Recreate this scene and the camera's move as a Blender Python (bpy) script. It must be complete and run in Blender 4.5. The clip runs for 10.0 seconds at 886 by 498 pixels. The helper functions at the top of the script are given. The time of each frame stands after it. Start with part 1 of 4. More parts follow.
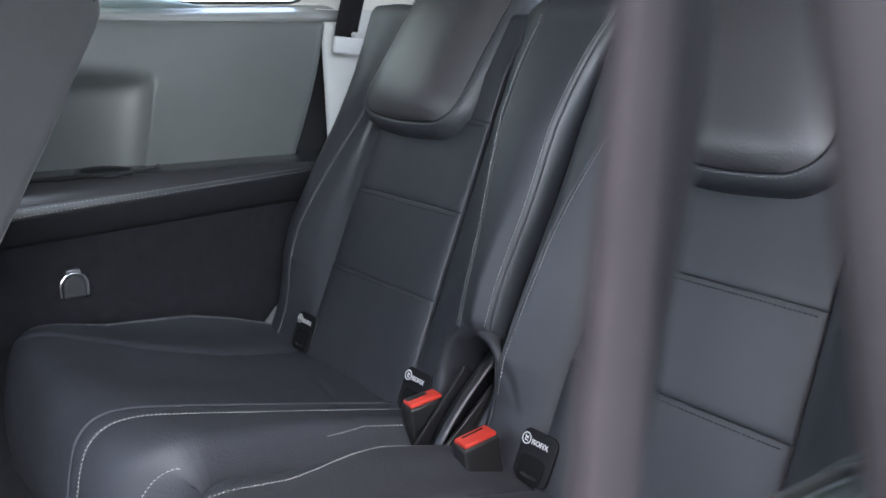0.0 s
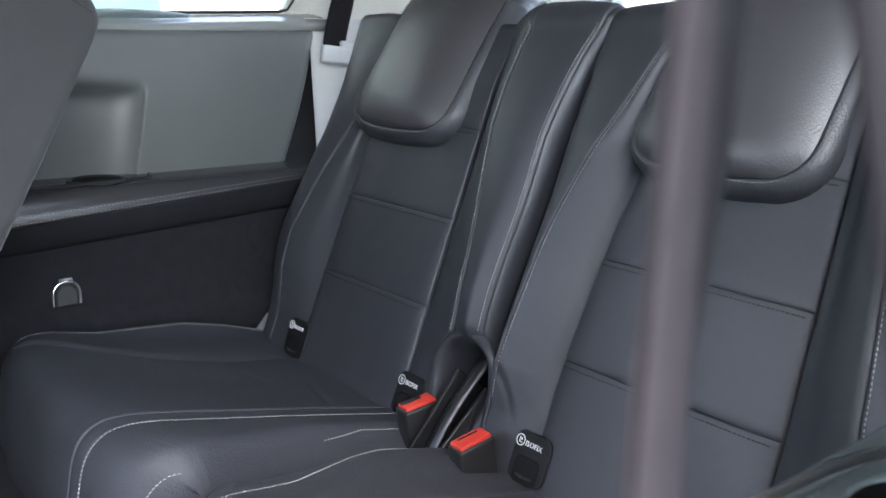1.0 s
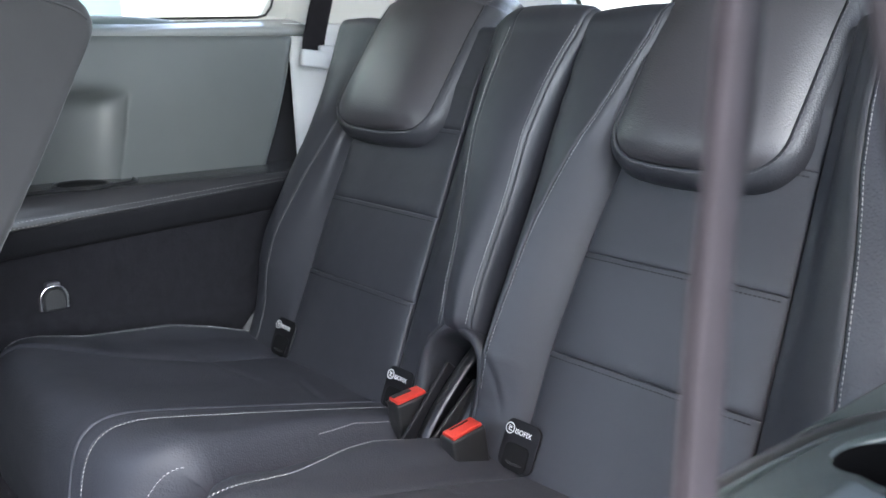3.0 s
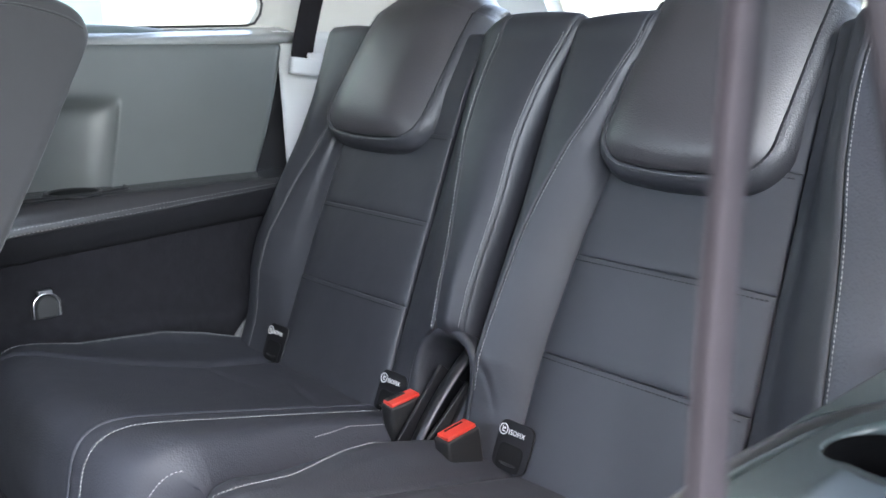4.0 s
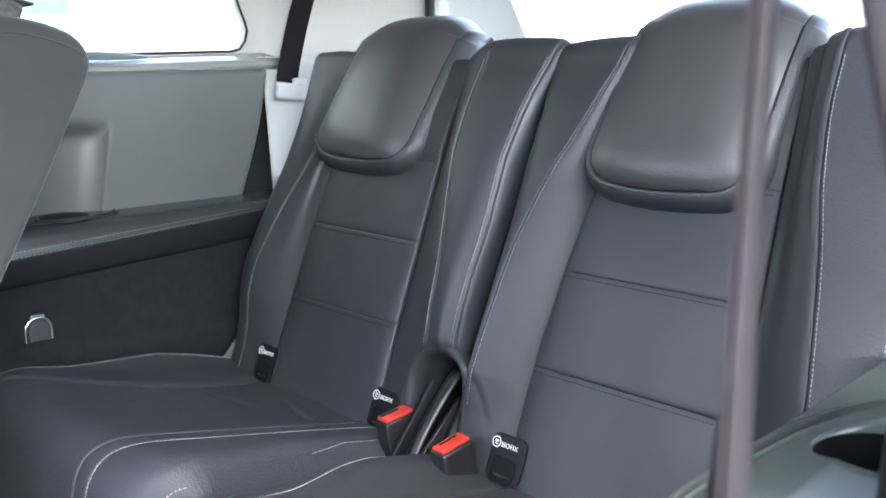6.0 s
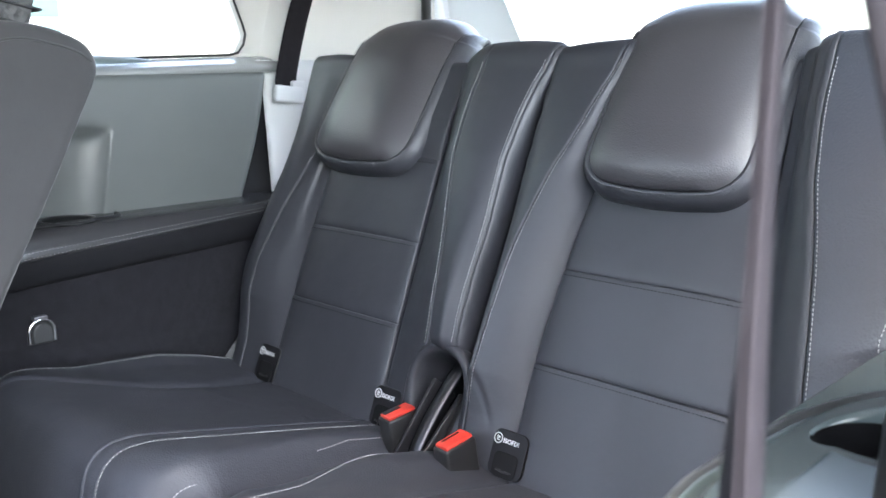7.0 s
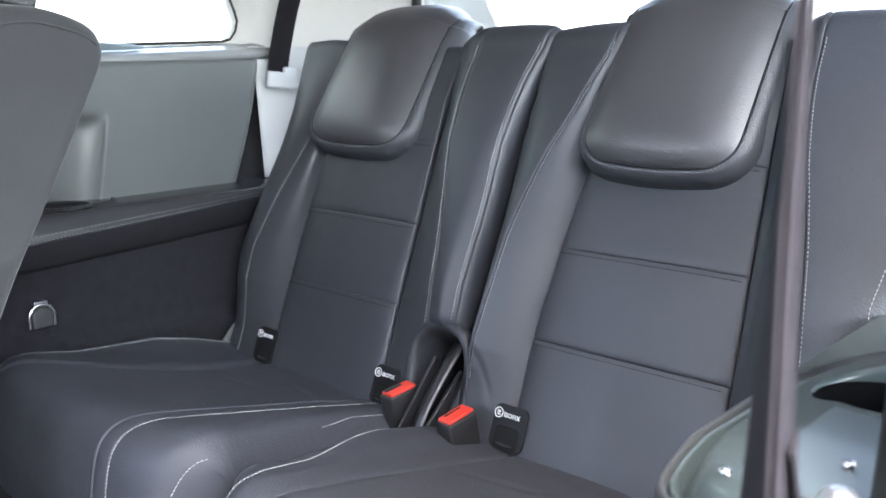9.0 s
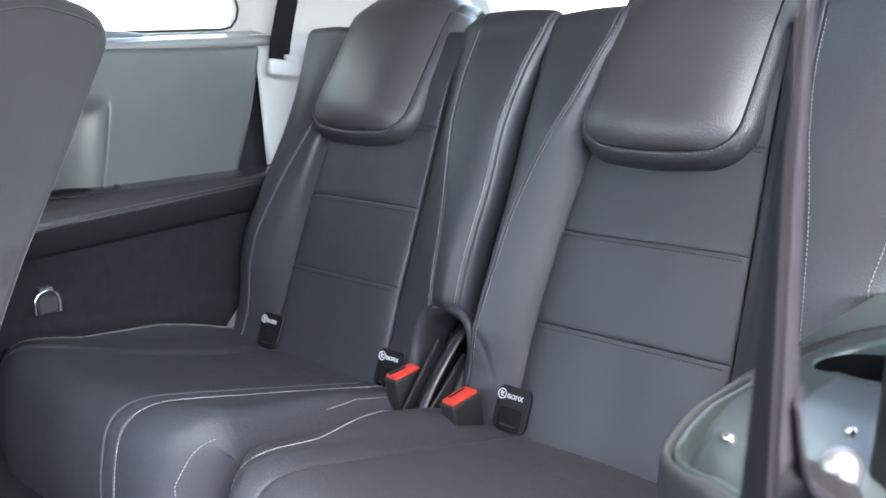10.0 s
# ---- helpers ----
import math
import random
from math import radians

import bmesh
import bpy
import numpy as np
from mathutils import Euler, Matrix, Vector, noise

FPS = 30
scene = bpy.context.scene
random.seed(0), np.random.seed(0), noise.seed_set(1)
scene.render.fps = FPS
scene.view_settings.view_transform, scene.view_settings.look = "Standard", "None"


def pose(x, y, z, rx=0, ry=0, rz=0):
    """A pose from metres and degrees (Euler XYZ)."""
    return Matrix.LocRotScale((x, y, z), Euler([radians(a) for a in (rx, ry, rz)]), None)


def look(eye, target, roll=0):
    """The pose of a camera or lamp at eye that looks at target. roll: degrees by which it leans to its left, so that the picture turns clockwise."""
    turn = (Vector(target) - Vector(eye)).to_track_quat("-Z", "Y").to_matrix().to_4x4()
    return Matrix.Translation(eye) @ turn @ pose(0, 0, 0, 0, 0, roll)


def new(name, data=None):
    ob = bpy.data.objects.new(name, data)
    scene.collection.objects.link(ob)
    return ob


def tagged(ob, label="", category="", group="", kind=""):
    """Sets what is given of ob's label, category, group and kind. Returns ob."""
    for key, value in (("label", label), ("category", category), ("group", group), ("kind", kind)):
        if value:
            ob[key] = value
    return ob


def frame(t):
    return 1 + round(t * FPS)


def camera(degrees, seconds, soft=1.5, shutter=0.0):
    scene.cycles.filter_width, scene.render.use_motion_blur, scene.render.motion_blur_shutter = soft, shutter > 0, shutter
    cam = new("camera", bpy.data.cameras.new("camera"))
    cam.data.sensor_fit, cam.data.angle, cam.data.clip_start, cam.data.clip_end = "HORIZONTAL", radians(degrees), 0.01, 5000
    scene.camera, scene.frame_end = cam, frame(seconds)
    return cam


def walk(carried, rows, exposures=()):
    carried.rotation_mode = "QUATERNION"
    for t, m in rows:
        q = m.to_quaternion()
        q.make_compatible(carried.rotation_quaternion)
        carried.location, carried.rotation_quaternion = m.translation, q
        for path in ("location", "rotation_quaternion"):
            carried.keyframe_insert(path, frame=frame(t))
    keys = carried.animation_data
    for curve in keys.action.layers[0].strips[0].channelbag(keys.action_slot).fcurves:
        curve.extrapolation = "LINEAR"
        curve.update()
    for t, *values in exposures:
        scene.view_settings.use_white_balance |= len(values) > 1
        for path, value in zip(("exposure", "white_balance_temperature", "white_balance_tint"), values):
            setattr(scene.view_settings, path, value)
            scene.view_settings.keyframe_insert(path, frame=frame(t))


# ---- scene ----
cam = camera(52.9, 10.0)
METRES, EYE, TILT, LEAN, TURN = 0.203, 0.715, -14.0, -0.8, 52.1
ROWS = [
    (0.0, 0.0, 0.0, 0.0, -0.0, 0.0, -0.0),
    (0.5, -0.0379, -0.0356, -0.0007, -0.66, 0.2, 0.17),
    (1.0, -0.0782, -0.0835, -0.0002, -1.29, 0.37, 0.42),
    (1.5, -0.1156, -0.1241, -0.0062, -1.87, 0.5, 0.64),
    (2.0, -0.149, -0.1666, -0.0199, -2.42, 0.55, 0.92),
    (2.5, -0.1807, -0.2035, -0.0339, -2.95, 0.54, 1.2),
    (4.0, -0.2663, -0.3046, -0.0591, -4.5, 0.99, 2.0),
    (4.5, -0.2978, -0.3396, -0.0614, -5.04, 1.39, 2.17),
    (5.0, -0.33, -0.3768, -0.0613, -5.56, 1.78, 2.4),
    (5.5, -0.3629, -0.408, -0.0688, -5.97, 2.11, 2.6),
    (7.0, -0.4796, -0.5305, -0.0848, -6.94, 2.36, 3.14),
    (7.5, -0.5114, -0.5579, -0.096, -7.24, 2.32, 3.29),
    (8.0, -0.5561, -0.5847, -0.1103, -7.69, 2.19, 3.44),
    (8.5, -0.5984, -0.6073, -0.1273, -8.09, 1.98, 3.58),
    (9.0, -0.6314, -0.6253, -0.151, -8.33, 1.7, 3.74),
    (9.5, -0.659, -0.6415, -0.1756, -8.48, 1.43, 3.86),
    (10.0, -0.6687, -0.6654, -0.2018, -8.41, 1.15, 4.05),
]
walk(cam, [(t, pose(0.749, -0.647, EYE, TILT, LEAN, TURN) @ pose(METRES * x, METRES * y, METRES * z, 90 + pitch, roll, yaw)) for t, x, y, z, yaw, pitch, roll in ROWS],
     exposures=((0, 3.16), (2.5, 3.40), (5, 3.62), (7, 3.78), (10, 3.76)))
# the lens is focused on the two rear seats
cam.data.dof.use_dof = True
cam.data.dof.focus_distance = 1.05
cam.data.dof.aperture_fstop = 9.0

# ---- world and light ----
world = bpy.data.worlds.new("sky")
scene.world = world
world.use_nodes = True
wn, wl = world.node_tree.nodes, world.node_tree.links
sky = wn.new("ShaderNodeTexSky")
sky.sky_type = "NISHITA"
sky.sun_disc = False
sky.sun_elevation = radians(60)
sky.sun_rotation = radians(114)
sky.air_density, sky.dust_density, sky.ozone_density = 1.0, 3.0, 1.0
pale = wn.new("ShaderNodeHueSaturation")
pale.inputs["Saturation"].default_value = 0.74
wl.new(sky.outputs[0], pale.inputs["Color"])
wl.new(pale.outputs[0], wn["Background"].inputs["Color"])
wn["Background"].inputs["Strength"].default_value = 0.2

sun = new("sun", bpy.data.lights.new("sun", "SUN"))
sun.data.energy, sun.data.angle, sun.data.color = 0.32, radians(30), (0.84, 0.94, 1.0)
sun.matrix_world = look((5.0, -2.2, 2.3), (0, 0, 0.4))


# ---- materials ----
def material(name, base, rough, spec=0.5, metal=0.0, vary=0.15, vary_scale=6.0, bump=(), rough_vary=0.08, coat=0.0, sheen=0.0):
    """A node material: base colour with slow mottling, and relief from (kind, scale, strength, distance) rows."""
    m = bpy.data.materials.new(name)
    m.use_nodes = True
    n, l = m.node_tree.nodes, m.node_tree.links
    p = n["Principled BSDF"]
    co = n.new("ShaderNodeTexCoord")
    big = n.new("ShaderNodeTexNoise")
    big.inputs["Scale"].default_value, big.inputs["Detail"].default_value = vary_scale, 6.0
    l.new(co.outputs["Object"], big.inputs["Vector"])
    ramp = n.new("ShaderNodeMixRGB")
    ramp.inputs["Color1"].default_value = (*[c * (1 - vary) for c in base], 1)
    ramp.inputs["Color2"].default_value = (*[min(1, c * (1 + vary)) for c in base], 1)
    l.new(big.outputs["Fac"], ramp.inputs["Fac"])
    l.new(ramp.outputs[0], p.inputs["Base Color"])
    rr = n.new("ShaderNodeMapRange")
    rr.inputs["To Min"].default_value, rr.inputs["To Max"].default_value = rough - rough_vary, rough + rough_vary
    fine = n.new("ShaderNodeTexNoise")
    fine.inputs["Scale"].default_value, fine.inputs["Detail"].default_value = 45.0, 4.0
    l.new(co.outputs["Object"], fine.inputs["Vector"])
    l.new(fine.outputs["Fac"], rr.inputs["Value"])
    l.new(rr.outputs[0], p.inputs["Roughness"])
    p.inputs["Metallic"].default_value = metal
    p.inputs["Specular IOR Level"].default_value = spec
    p.inputs["Coat Weight"].default_value = coat
    p.inputs["Sheen Weight"].default_value = sheen
    last = None
    for kind, scale, strength, distance in bump:
        if kind == "grain":
            t = n.new("ShaderNodeTexVoronoi")
            t.feature = "SMOOTH_F1"
            t.inputs["Smoothness"].default_value = 0.6
            out = t.outputs["Distance"]
        else:
            t = n.new("ShaderNodeTexNoise")
            t.inputs["Detail"].default_value = 5.0
            out = t.outputs["Fac"]
        t.inputs["Scale"].default_value = scale
        l.new(co.outputs["Object"], t.inputs["Vector"])
        b = n.new("ShaderNodeBump")
        b.inputs["Strength"].default_value, b.inputs["Distance"].default_value = strength, distance
        l.new(out, b.inputs["Height"])
        if last:
            l.new(last.outputs[0], b.inputs["Normal"])
        last = b
    if last:
        l.new(last.outputs[0], p.inputs["Normal"])
    return m


LEATHER = material("smooth_black_leather", (0.0365, 0.0380, 0.0455), 0.47, 0.6, bump=(("noise", 7, 0.22, 0.010), ("noise", 30, 0.10, 0.004), ("grain", 700, 0.09, 0.0006)))
CUSHION_LEATHER = material("matt_black_leather", (0.038, 0.040, 0.050), 0.62, 0.5, rough_vary=0.05, bump=(("noise", 7, 0.22, 0.010), ("noise", 30, 0.10, 0.004), ("grain", 480, 0.26, 0.0010)))
PEBBLED = material("pebbled_black_leather", (0.047, 0.051, 0.063), 0.46, 0.55, rough_vary=0.04, bump=(("noise", 60, 0.12, 0.002), ("grain", 380, 0.42, 0.0014)))
NAPPA = material("grained_black_leather", (0.042, 0.043, 0.050), 0.42, 0.6, rough_vary=0.05, bump=(("noise", 24, 0.10, 0.003), ("grain", 560, 0.32, 0.0011)))
LEDGE = material("polished_black_leather", (0.034, 0.034, 0.037), 0.24, 0.6, rough_vary=0.05, bump=(("noise", 24, 0.08, 0.003), ("grain", 560, 0.16, 0.0008)))
CRUMPLED = material("coarse_grained_grey_leather", (0.050, 0.050, 0.050), 0.55, 0.5, vary=0.3, vary_scale=90, bump=(("noise", 90, 0.5, 0.004), ("grain", 170, 0.7, 0.003)))
HEADREST = material("soft_headrest_leather", (0.064, 0.0605, 0.066), 0.36, 0.65, rough_vary=0.03, bump=(("noise", 26, 0.05, 0.002), ("grain", 520, 0.28, 0.0010)))
THREAD = material("pale_grey_thread", (0.42, 0.42, 0.42), 0.7, 0.2, bump=(("noise", 900, 0.3, 0.0004),))
GREY_THREAD = material("grey_thread", (0.16, 0.16, 0.165), 0.7, 0.2, bump=(("noise", 900, 0.3, 0.0004),))
DARK_THREAD = material("black_thread", (0.018, 0.018, 0.021), 0.6, 0.3)
# almost no reflectance: the darkness inside the cup hole as a colour
LINER_SHADE = material("liner_shade_black", (0.003, 0.003, 0.0035), 0.9, 0.08)
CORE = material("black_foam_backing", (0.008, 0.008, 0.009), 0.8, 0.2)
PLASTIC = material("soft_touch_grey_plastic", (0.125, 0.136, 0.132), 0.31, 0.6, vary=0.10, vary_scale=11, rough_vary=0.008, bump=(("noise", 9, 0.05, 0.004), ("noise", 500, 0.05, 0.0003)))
BLACK_PLASTIC = material("moulded_black_plastic", (0.018, 0.018, 0.019), 0.42, 0.5, bump=(("grain", 1500, 0.15, 0.0003),))
GLOSS_BLACK = material("smooth_black_plastic", (0.011, 0.011, 0.013), 0.50, 0.3, rough_vary=0.04)
# near-black tone that puts shade into the ledge's lower face
SKIRT = material("shaded_lower_face", (0.010, 0.010, 0.0125), 0.8, 0.2, bump=(("noise", 300, 0.3, 0.0008),))
CARPET = material("black_carpet", (0.013, 0.0127, 0.0158), 0.95, 0.1, vary=0.4, vary_scale=60, bump=(("noise", 700, 0.6, 0.002), ("noise", 60, 0.3, 0.004)), sheen=0.15)
PALE_TRIM = material("pale_grey_pillar_trim", (0.80, 0.80, 0.76), 0.6, 0.4, vary=0.04, bump=(("noise", 600, 0.12, 0.0006),))
GREY_TRIM = material("light_grey_trim", (0.76, 0.78, 0.78), 0.45, 0.5, vary=0.06, bump=(("grain", 1300, 0.15, 0.0004),))
HEADLINER = material("warm_grey_headliner", (0.40, 0.372, 0.350), 0.9, 0.1, vary=0.05, bump=(("noise", 500, 0.3, 0.001),))
# one webbing in three tones: lit and shaded faces are put into the colour
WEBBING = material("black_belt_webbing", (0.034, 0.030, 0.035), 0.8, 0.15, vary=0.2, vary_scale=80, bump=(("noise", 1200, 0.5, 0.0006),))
SHADED_BLACK_WEBBING = material("shaded_black_webbing", (0.018, 0.0165, 0.019), 0.8, 0.08, vary=0.2, vary_scale=80, bump=(("noise", 1200, 0.5, 0.0006),))
DEEP_SHADE_WEBBING = material("deep_shade_webbing", (0.009, 0.008, 0.010), 0.75, 0.15, vary=0.2, vary_scale=80, bump=(("noise", 1200, 0.5, 0.0006),))
SILL = material("satin_sill_plastic", (0.30, 0.31, 0.305), 0.22, 0.6, rough_vary=0.03, bump=(("grain", 1300, 0.05, 0.0003),))
KNOB = material("dark_grey_plastic", (0.030, 0.031, 0.033), 0.5, 0.4)
RED = material("red_button_plastic", (0.58, 0.045, 0.03), 0.40, 0.5, vary=0.06)
DARK_STEEL = material("blackened_steel", (0.085, 0.085, 0.09), 0.42, 0.5, metal=1.0)
STEEL = material("dull_steel", (0.38, 0.38, 0.40), 0.35, 0.5, metal=1.0)
CHROME = material("chrome", (0.75, 0.75, 0.77), 0.12, 0.5, metal=1.0, vary=0.03, rough_vary=0.03)
BOLT = material("satin_bright_steel", (0.85, 0.84, 0.88), 0.36, 0.5, metal=1.0, vary=0.03)
PRINT = material("white_print", (0.8, 0.8, 0.8), 0.5, 0.3, vary=0.02)
SUEDE = material("dark_grey_seat_back_cloth", (0.034, 0.0335, 0.0345), 0.75, 0.3, bump=(("noise", 20, 0.2, 0.006), ("noise", 900, 0.3, 0.0006)), sheen=0.2)
PAVING = material("pale_concrete", (0.20, 0.20, 0.20), 0.85, 0.3, vary=0.15, vary_scale=2.0, bump=(("noise", 40, 0.4, 0.01),))
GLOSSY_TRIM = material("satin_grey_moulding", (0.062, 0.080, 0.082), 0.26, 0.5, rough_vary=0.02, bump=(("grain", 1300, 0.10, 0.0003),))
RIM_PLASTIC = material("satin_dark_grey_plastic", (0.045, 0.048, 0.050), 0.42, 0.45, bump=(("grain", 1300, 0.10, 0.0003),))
TEAL = material("pale_teal_glazing", (0.085, 0.135, 0.128), 0.4, 0.3, vary=0.1, vary_scale=0.5)
GRILLE = material("grey_green_tweeter_cover", (0.16, 0.20, 0.20), 0.4, 0.5, bump=(("grain", 900, 0.2, 0.0005),))


def glass_material():
    m = bpy.data.materials.new("window_glass")
    m.use_nodes = True
    n, l = m.node_tree.nodes, m.node_tree.links
    n.remove(n["Principled BSDF"])
    clear, shine, mix, fres = n.new("ShaderNodeBsdfTransparent"), n.new("ShaderNodeBsdfGlossy"), n.new("ShaderNodeMixShader"), n.new("ShaderNodeFresnel")
    clear.inputs["Color"].default_value = (0.95, 0.975, 0.965, 1)
    shine.inputs["Roughness"].default_value = 0.02
    l.new(fres.outputs[0], mix.inputs[0])
    l.new(clear.outputs[0], mix.inputs[1])
    l.new(shine.outputs[0], mix.inputs[2])
    l.new(mix.outputs[0], n["Material Output"].inputs["Surface"])
    return m


GLASS = glass_material()


# ---- mesh helpers ----
def mesh_of(name, verts, faces, mat, smooth=True):
    me = bpy.data.meshes.new(name)
    me.from_pydata([tuple(map(float, v)) for v in verts], [], faces)
    bm = bmesh.new()
    bm.from_mesh(me)
    bmesh.ops.recalc_face_normals(bm, faces=bm.faces)
    bm.to_mesh(me)
    bm.free()
    me.materials.append(mat)
    for p in me.polygons:
        p.use_smooth = smooth
    return me


def part(name, me, parent, label=""):
    ob = new(name, me)
    ob.parent = parent
    if label:
        ob["label"] = label
    return ob


def thing(name, label, category, group="", kind="", at=(0, 0, 0)):
    ob = new(name)
    ob.empty_display_size = 0.05
    return tagged(ob, label, category, group, kind)


def piece(name, me, label, category, kind="structure"):
    return tagged(new(name, me), label, category, "", kind)


def grid_faces(nu, nv, close_u=False):
    f = []
    for i in range(nu if close_u else nu - 1):
        for j in range(nv - 1):
            a, b = i * nv + j, ((i + 1) % nu) * nv + j
            f.append((a, b, b + 1, a + 1))
    return f


def sheet(name, P, mat, back=None, close_u=False):
    """A surface from an (nu, nv, 3) array; back: the same-sized array of its hidden side, to close it into a solid."""
    P = np.asarray(P, float)
    nu, nv = P.shape[:2]
    verts, faces = list(P.reshape(-1, 3)), grid_faces(nu, nv, close_u)
    if back is not None:
        o = nu * nv
        verts += list(np.asarray(back, float).reshape(-1, 3))
        faces += [tuple(o + i for i in reversed(f)) for f in grid_faces(nu, nv, close_u)]
        for j in ((0, nv - 1)):
            for i in range(nu if close_u else nu - 1):
                a, b = i * nv + j, ((i + 1) % nu) * nv + j
                faces.append((a, b, b + o, a + o))
        if not close_u:
            for i in (0, nu - 1):
                for j in range(nv - 1):
                    a = i * nv + j
                    faces.append((a, a + 1, a + 1 + o, a + o))
    return mesh_of(name, verts, faces, mat)


def box(name, size, mat, m=None, bevel=0.004, segments=3):
    bm = bmesh.new()
    bmesh.ops.create_cube(bm, size=1.0)
    bmesh.ops.scale(bm, vec=size, verts=bm.verts)
    if bevel:
        bmesh.ops.bevel(bm, geom=list(bm.edges), offset=bevel, segments=segments, profile=0.5, affect="EDGES")
    if m is not None:
        bmesh.ops.transform(bm, matrix=m, verts=bm.verts)
    me = bpy.data.meshes.new(name)
    bm.to_mesh(me)
    bm.free()
    me.materials.append(mat)
    for p in me.polygons:
        p.use_smooth = bevel > 0
    return me


def prism(name, outline, depth, mat, m=None, bevel=0.002, segments=2):
    """A flat outline (x, y), extruded from z 0 to z depth, with rounded edges."""
    bm = bmesh.new()
    f = bm.faces.new([bm.verts.new((x, y, 0)) for x, y in outline])
    r = bmesh.ops.extrude_face_region(bm, geom=[f])
    bmesh.ops.translate(bm, vec=(0, 0, depth), verts=[v for v in r["geom"] if isinstance(v, bmesh.types.BMVert)])
    bmesh.ops.recalc_face_normals(bm, faces=bm.faces)
    if bevel:
        bmesh.ops.bevel(bm, geom=[e for e in bm.edges if e.is_manifold and e.calc_face_angle() > 0.6], offset=bevel, segments=segments, profile=0.5, affect="EDGES")
    if m is not None:
        bmesh.ops.transform(bm, matrix=m, verts=bm.verts)
    me = bpy.data.meshes.new(name)
    bm.to_mesh(me)
    bm.free()
    me.materials.append(mat)
    for p in me.polygons:
        p.use_smooth = len(p.vertices) <= 4 and bevel > 0
    return me


def lathe(name, profile, mat, m, n=32):
    """A turned shape from (radius, height) pairs."""
    a = np.linspace(0, 2 * np.pi, n, endpoint=False)
    P = np.array([[(r * np.cos(t), r * np.sin(t), z) for r, z in profile] for t in a])
    P = np.array([[m @ Vector(p) for p in row] for row in P])
    return sheet(name, P, mat, close_u=True)


def rounded(w, h, r, n=6, cx=0.0, cy=0.0):
    """The outline of a rounded rectangle."""
    pts = []
    for sx, sy, a0 in ((1, 1, 0), (-1, 1, 90), (-1, -1, 180), (1, -1, 270)):
        for k in range(n + 1):
            a = radians(a0 + 90 * k / n)
            pts.append((cx + sx * (w / 2 - r) + r * math.cos(a), cy + sy * (h / 2 - r) + r * math.sin(a)))
    return pts


def spline(points, n):
    """n places at even steps along a smooth curve through the points."""
    p = np.asarray(points, float)
    q = np.vstack([2 * p[0] - p[1], p, 2 * p[-1] - p[-2]])
    out = []
    for i in range(1, len(q) - 2):
        for t in np.linspace(0, 1, 16, endpoint=False):
            a, b, c, d = q[i - 1], q[i], q[i + 1], q[i + 2]
            out.append(0.5 * (2 * b + (c - a) * t + (2 * a - 5 * b + 4 * c - d) * t * t + (3 * b - a - 3 * c + d) * t ** 3))
    out.append(p[-1])
    out = np.array(out)
    s = np.r_[0, np.cumsum(np.linalg.norm(np.diff(out, axis=0), axis=1))]
    u = np.linspace(0, s[-1], n)
    return np.stack([np.interp(u, s, out[:, k]) for k in range(out.shape[1])], 1)


def tube(name, points, radius, mat, n=60, sides=8, flat=1.0, up=(0, 0, 1)):
    """A round (or flattened) cord along a smooth curve."""
    p = spline(points, n)
    rows = []
    for i in range(n):
        d = Vector(p[min(i + 1, n - 1)] - p[max(i - 1, 0)]).normalized()
        s = d.cross(Vector(up)).normalized()
        t = s.cross(d)
        rows.append([Vector(p[i]) + s * radius * math.cos(a) + t * radius * flat * math.sin(a) for a in np.linspace(0, 2 * np.pi, sides + 1)])
    return sheet(name, rows, mat)


def stitches(name, points, normals, mat, pitch=0.0047, length=0.0032, wide=0.0010, high=0.0007):
    """Separate sewn stitches along a curve that lies on a surface."""
    p = np.asarray(points, float)
    nn = np.asarray(normals, float)
    s = np.r_[0, np.cumsum(np.linalg.norm(np.diff(p, axis=0), axis=1))]
    verts, faces = [], []
    for c in np.arange(pitch / 2, s[-1] - pitch / 2, pitch):
        c += random.uniform(-0.0003, 0.0003)
        a = Vector([np.interp(c - length / 2, s, p[:, k]) for k in range(3)])
        b = Vector([np.interp(c + length / 2, s, p[:, k]) for k in range(3)])
        up = Vector([np.interp(c, s, nn[:, k]) for k in range(3)]).normalized()
        d = (b - a).normalized()
        w = d.cross(up).normalized() * wide
        o = len(verts)
        for q, lift, f in ((a, -0.0004, 0.5), (a.lerp(b, 0.25), high, 1.0), (a.lerp(b, 0.75), high, 1.0), (b, -0.0004, 0.5)):
            verts += [q + up * lift + w * f * 0.5, q + up * (lift + 0.0006) , q + up * lift - w * f * 0.5]
        for i in range(3):
            for j in range(2):
                x = o + 3 * i + j
                faces.append((x, x + 1, x + 4, x + 3))
    return mesh_of(name, verts, faces, mat)


def lettering(name, text, size, mat, m, parent):
    cu = bpy.data.curves.new(name, "FONT")
    cu.body, cu.size, cu.align_x, cu.align_y, cu.extrude, cu.offset = text, size, "LEFT", "CENTER", 0.0002, 0.00012
    cu.space_character = 1.06
    tmp = new(name, cu)
    bpy.context.view_layer.update()
    me = bpy.data.meshes.new_from_object(tmp.evaluated_get(bpy.context.evaluated_depsgraph_get()))
    bpy.data.objects.remove(tmp)
    me.transform(m)
    me.materials.clear()
    me.materials.append(mat)
    return part(name, me, parent)


def roll_drop(d, r, depth):
    """How far a padded edge sinks at the distance d from its seam."""
    k = np.clip(1 - np.asarray(d, float) / r, 0, 1)
    return depth * (1 - np.sqrt(np.clip(1 - k * k, 0, 1)))


# ---- the surface of the seat backs: across x, up the back s, proud of it h ----
S_TURN, R_TURN = 0.484, 0.022


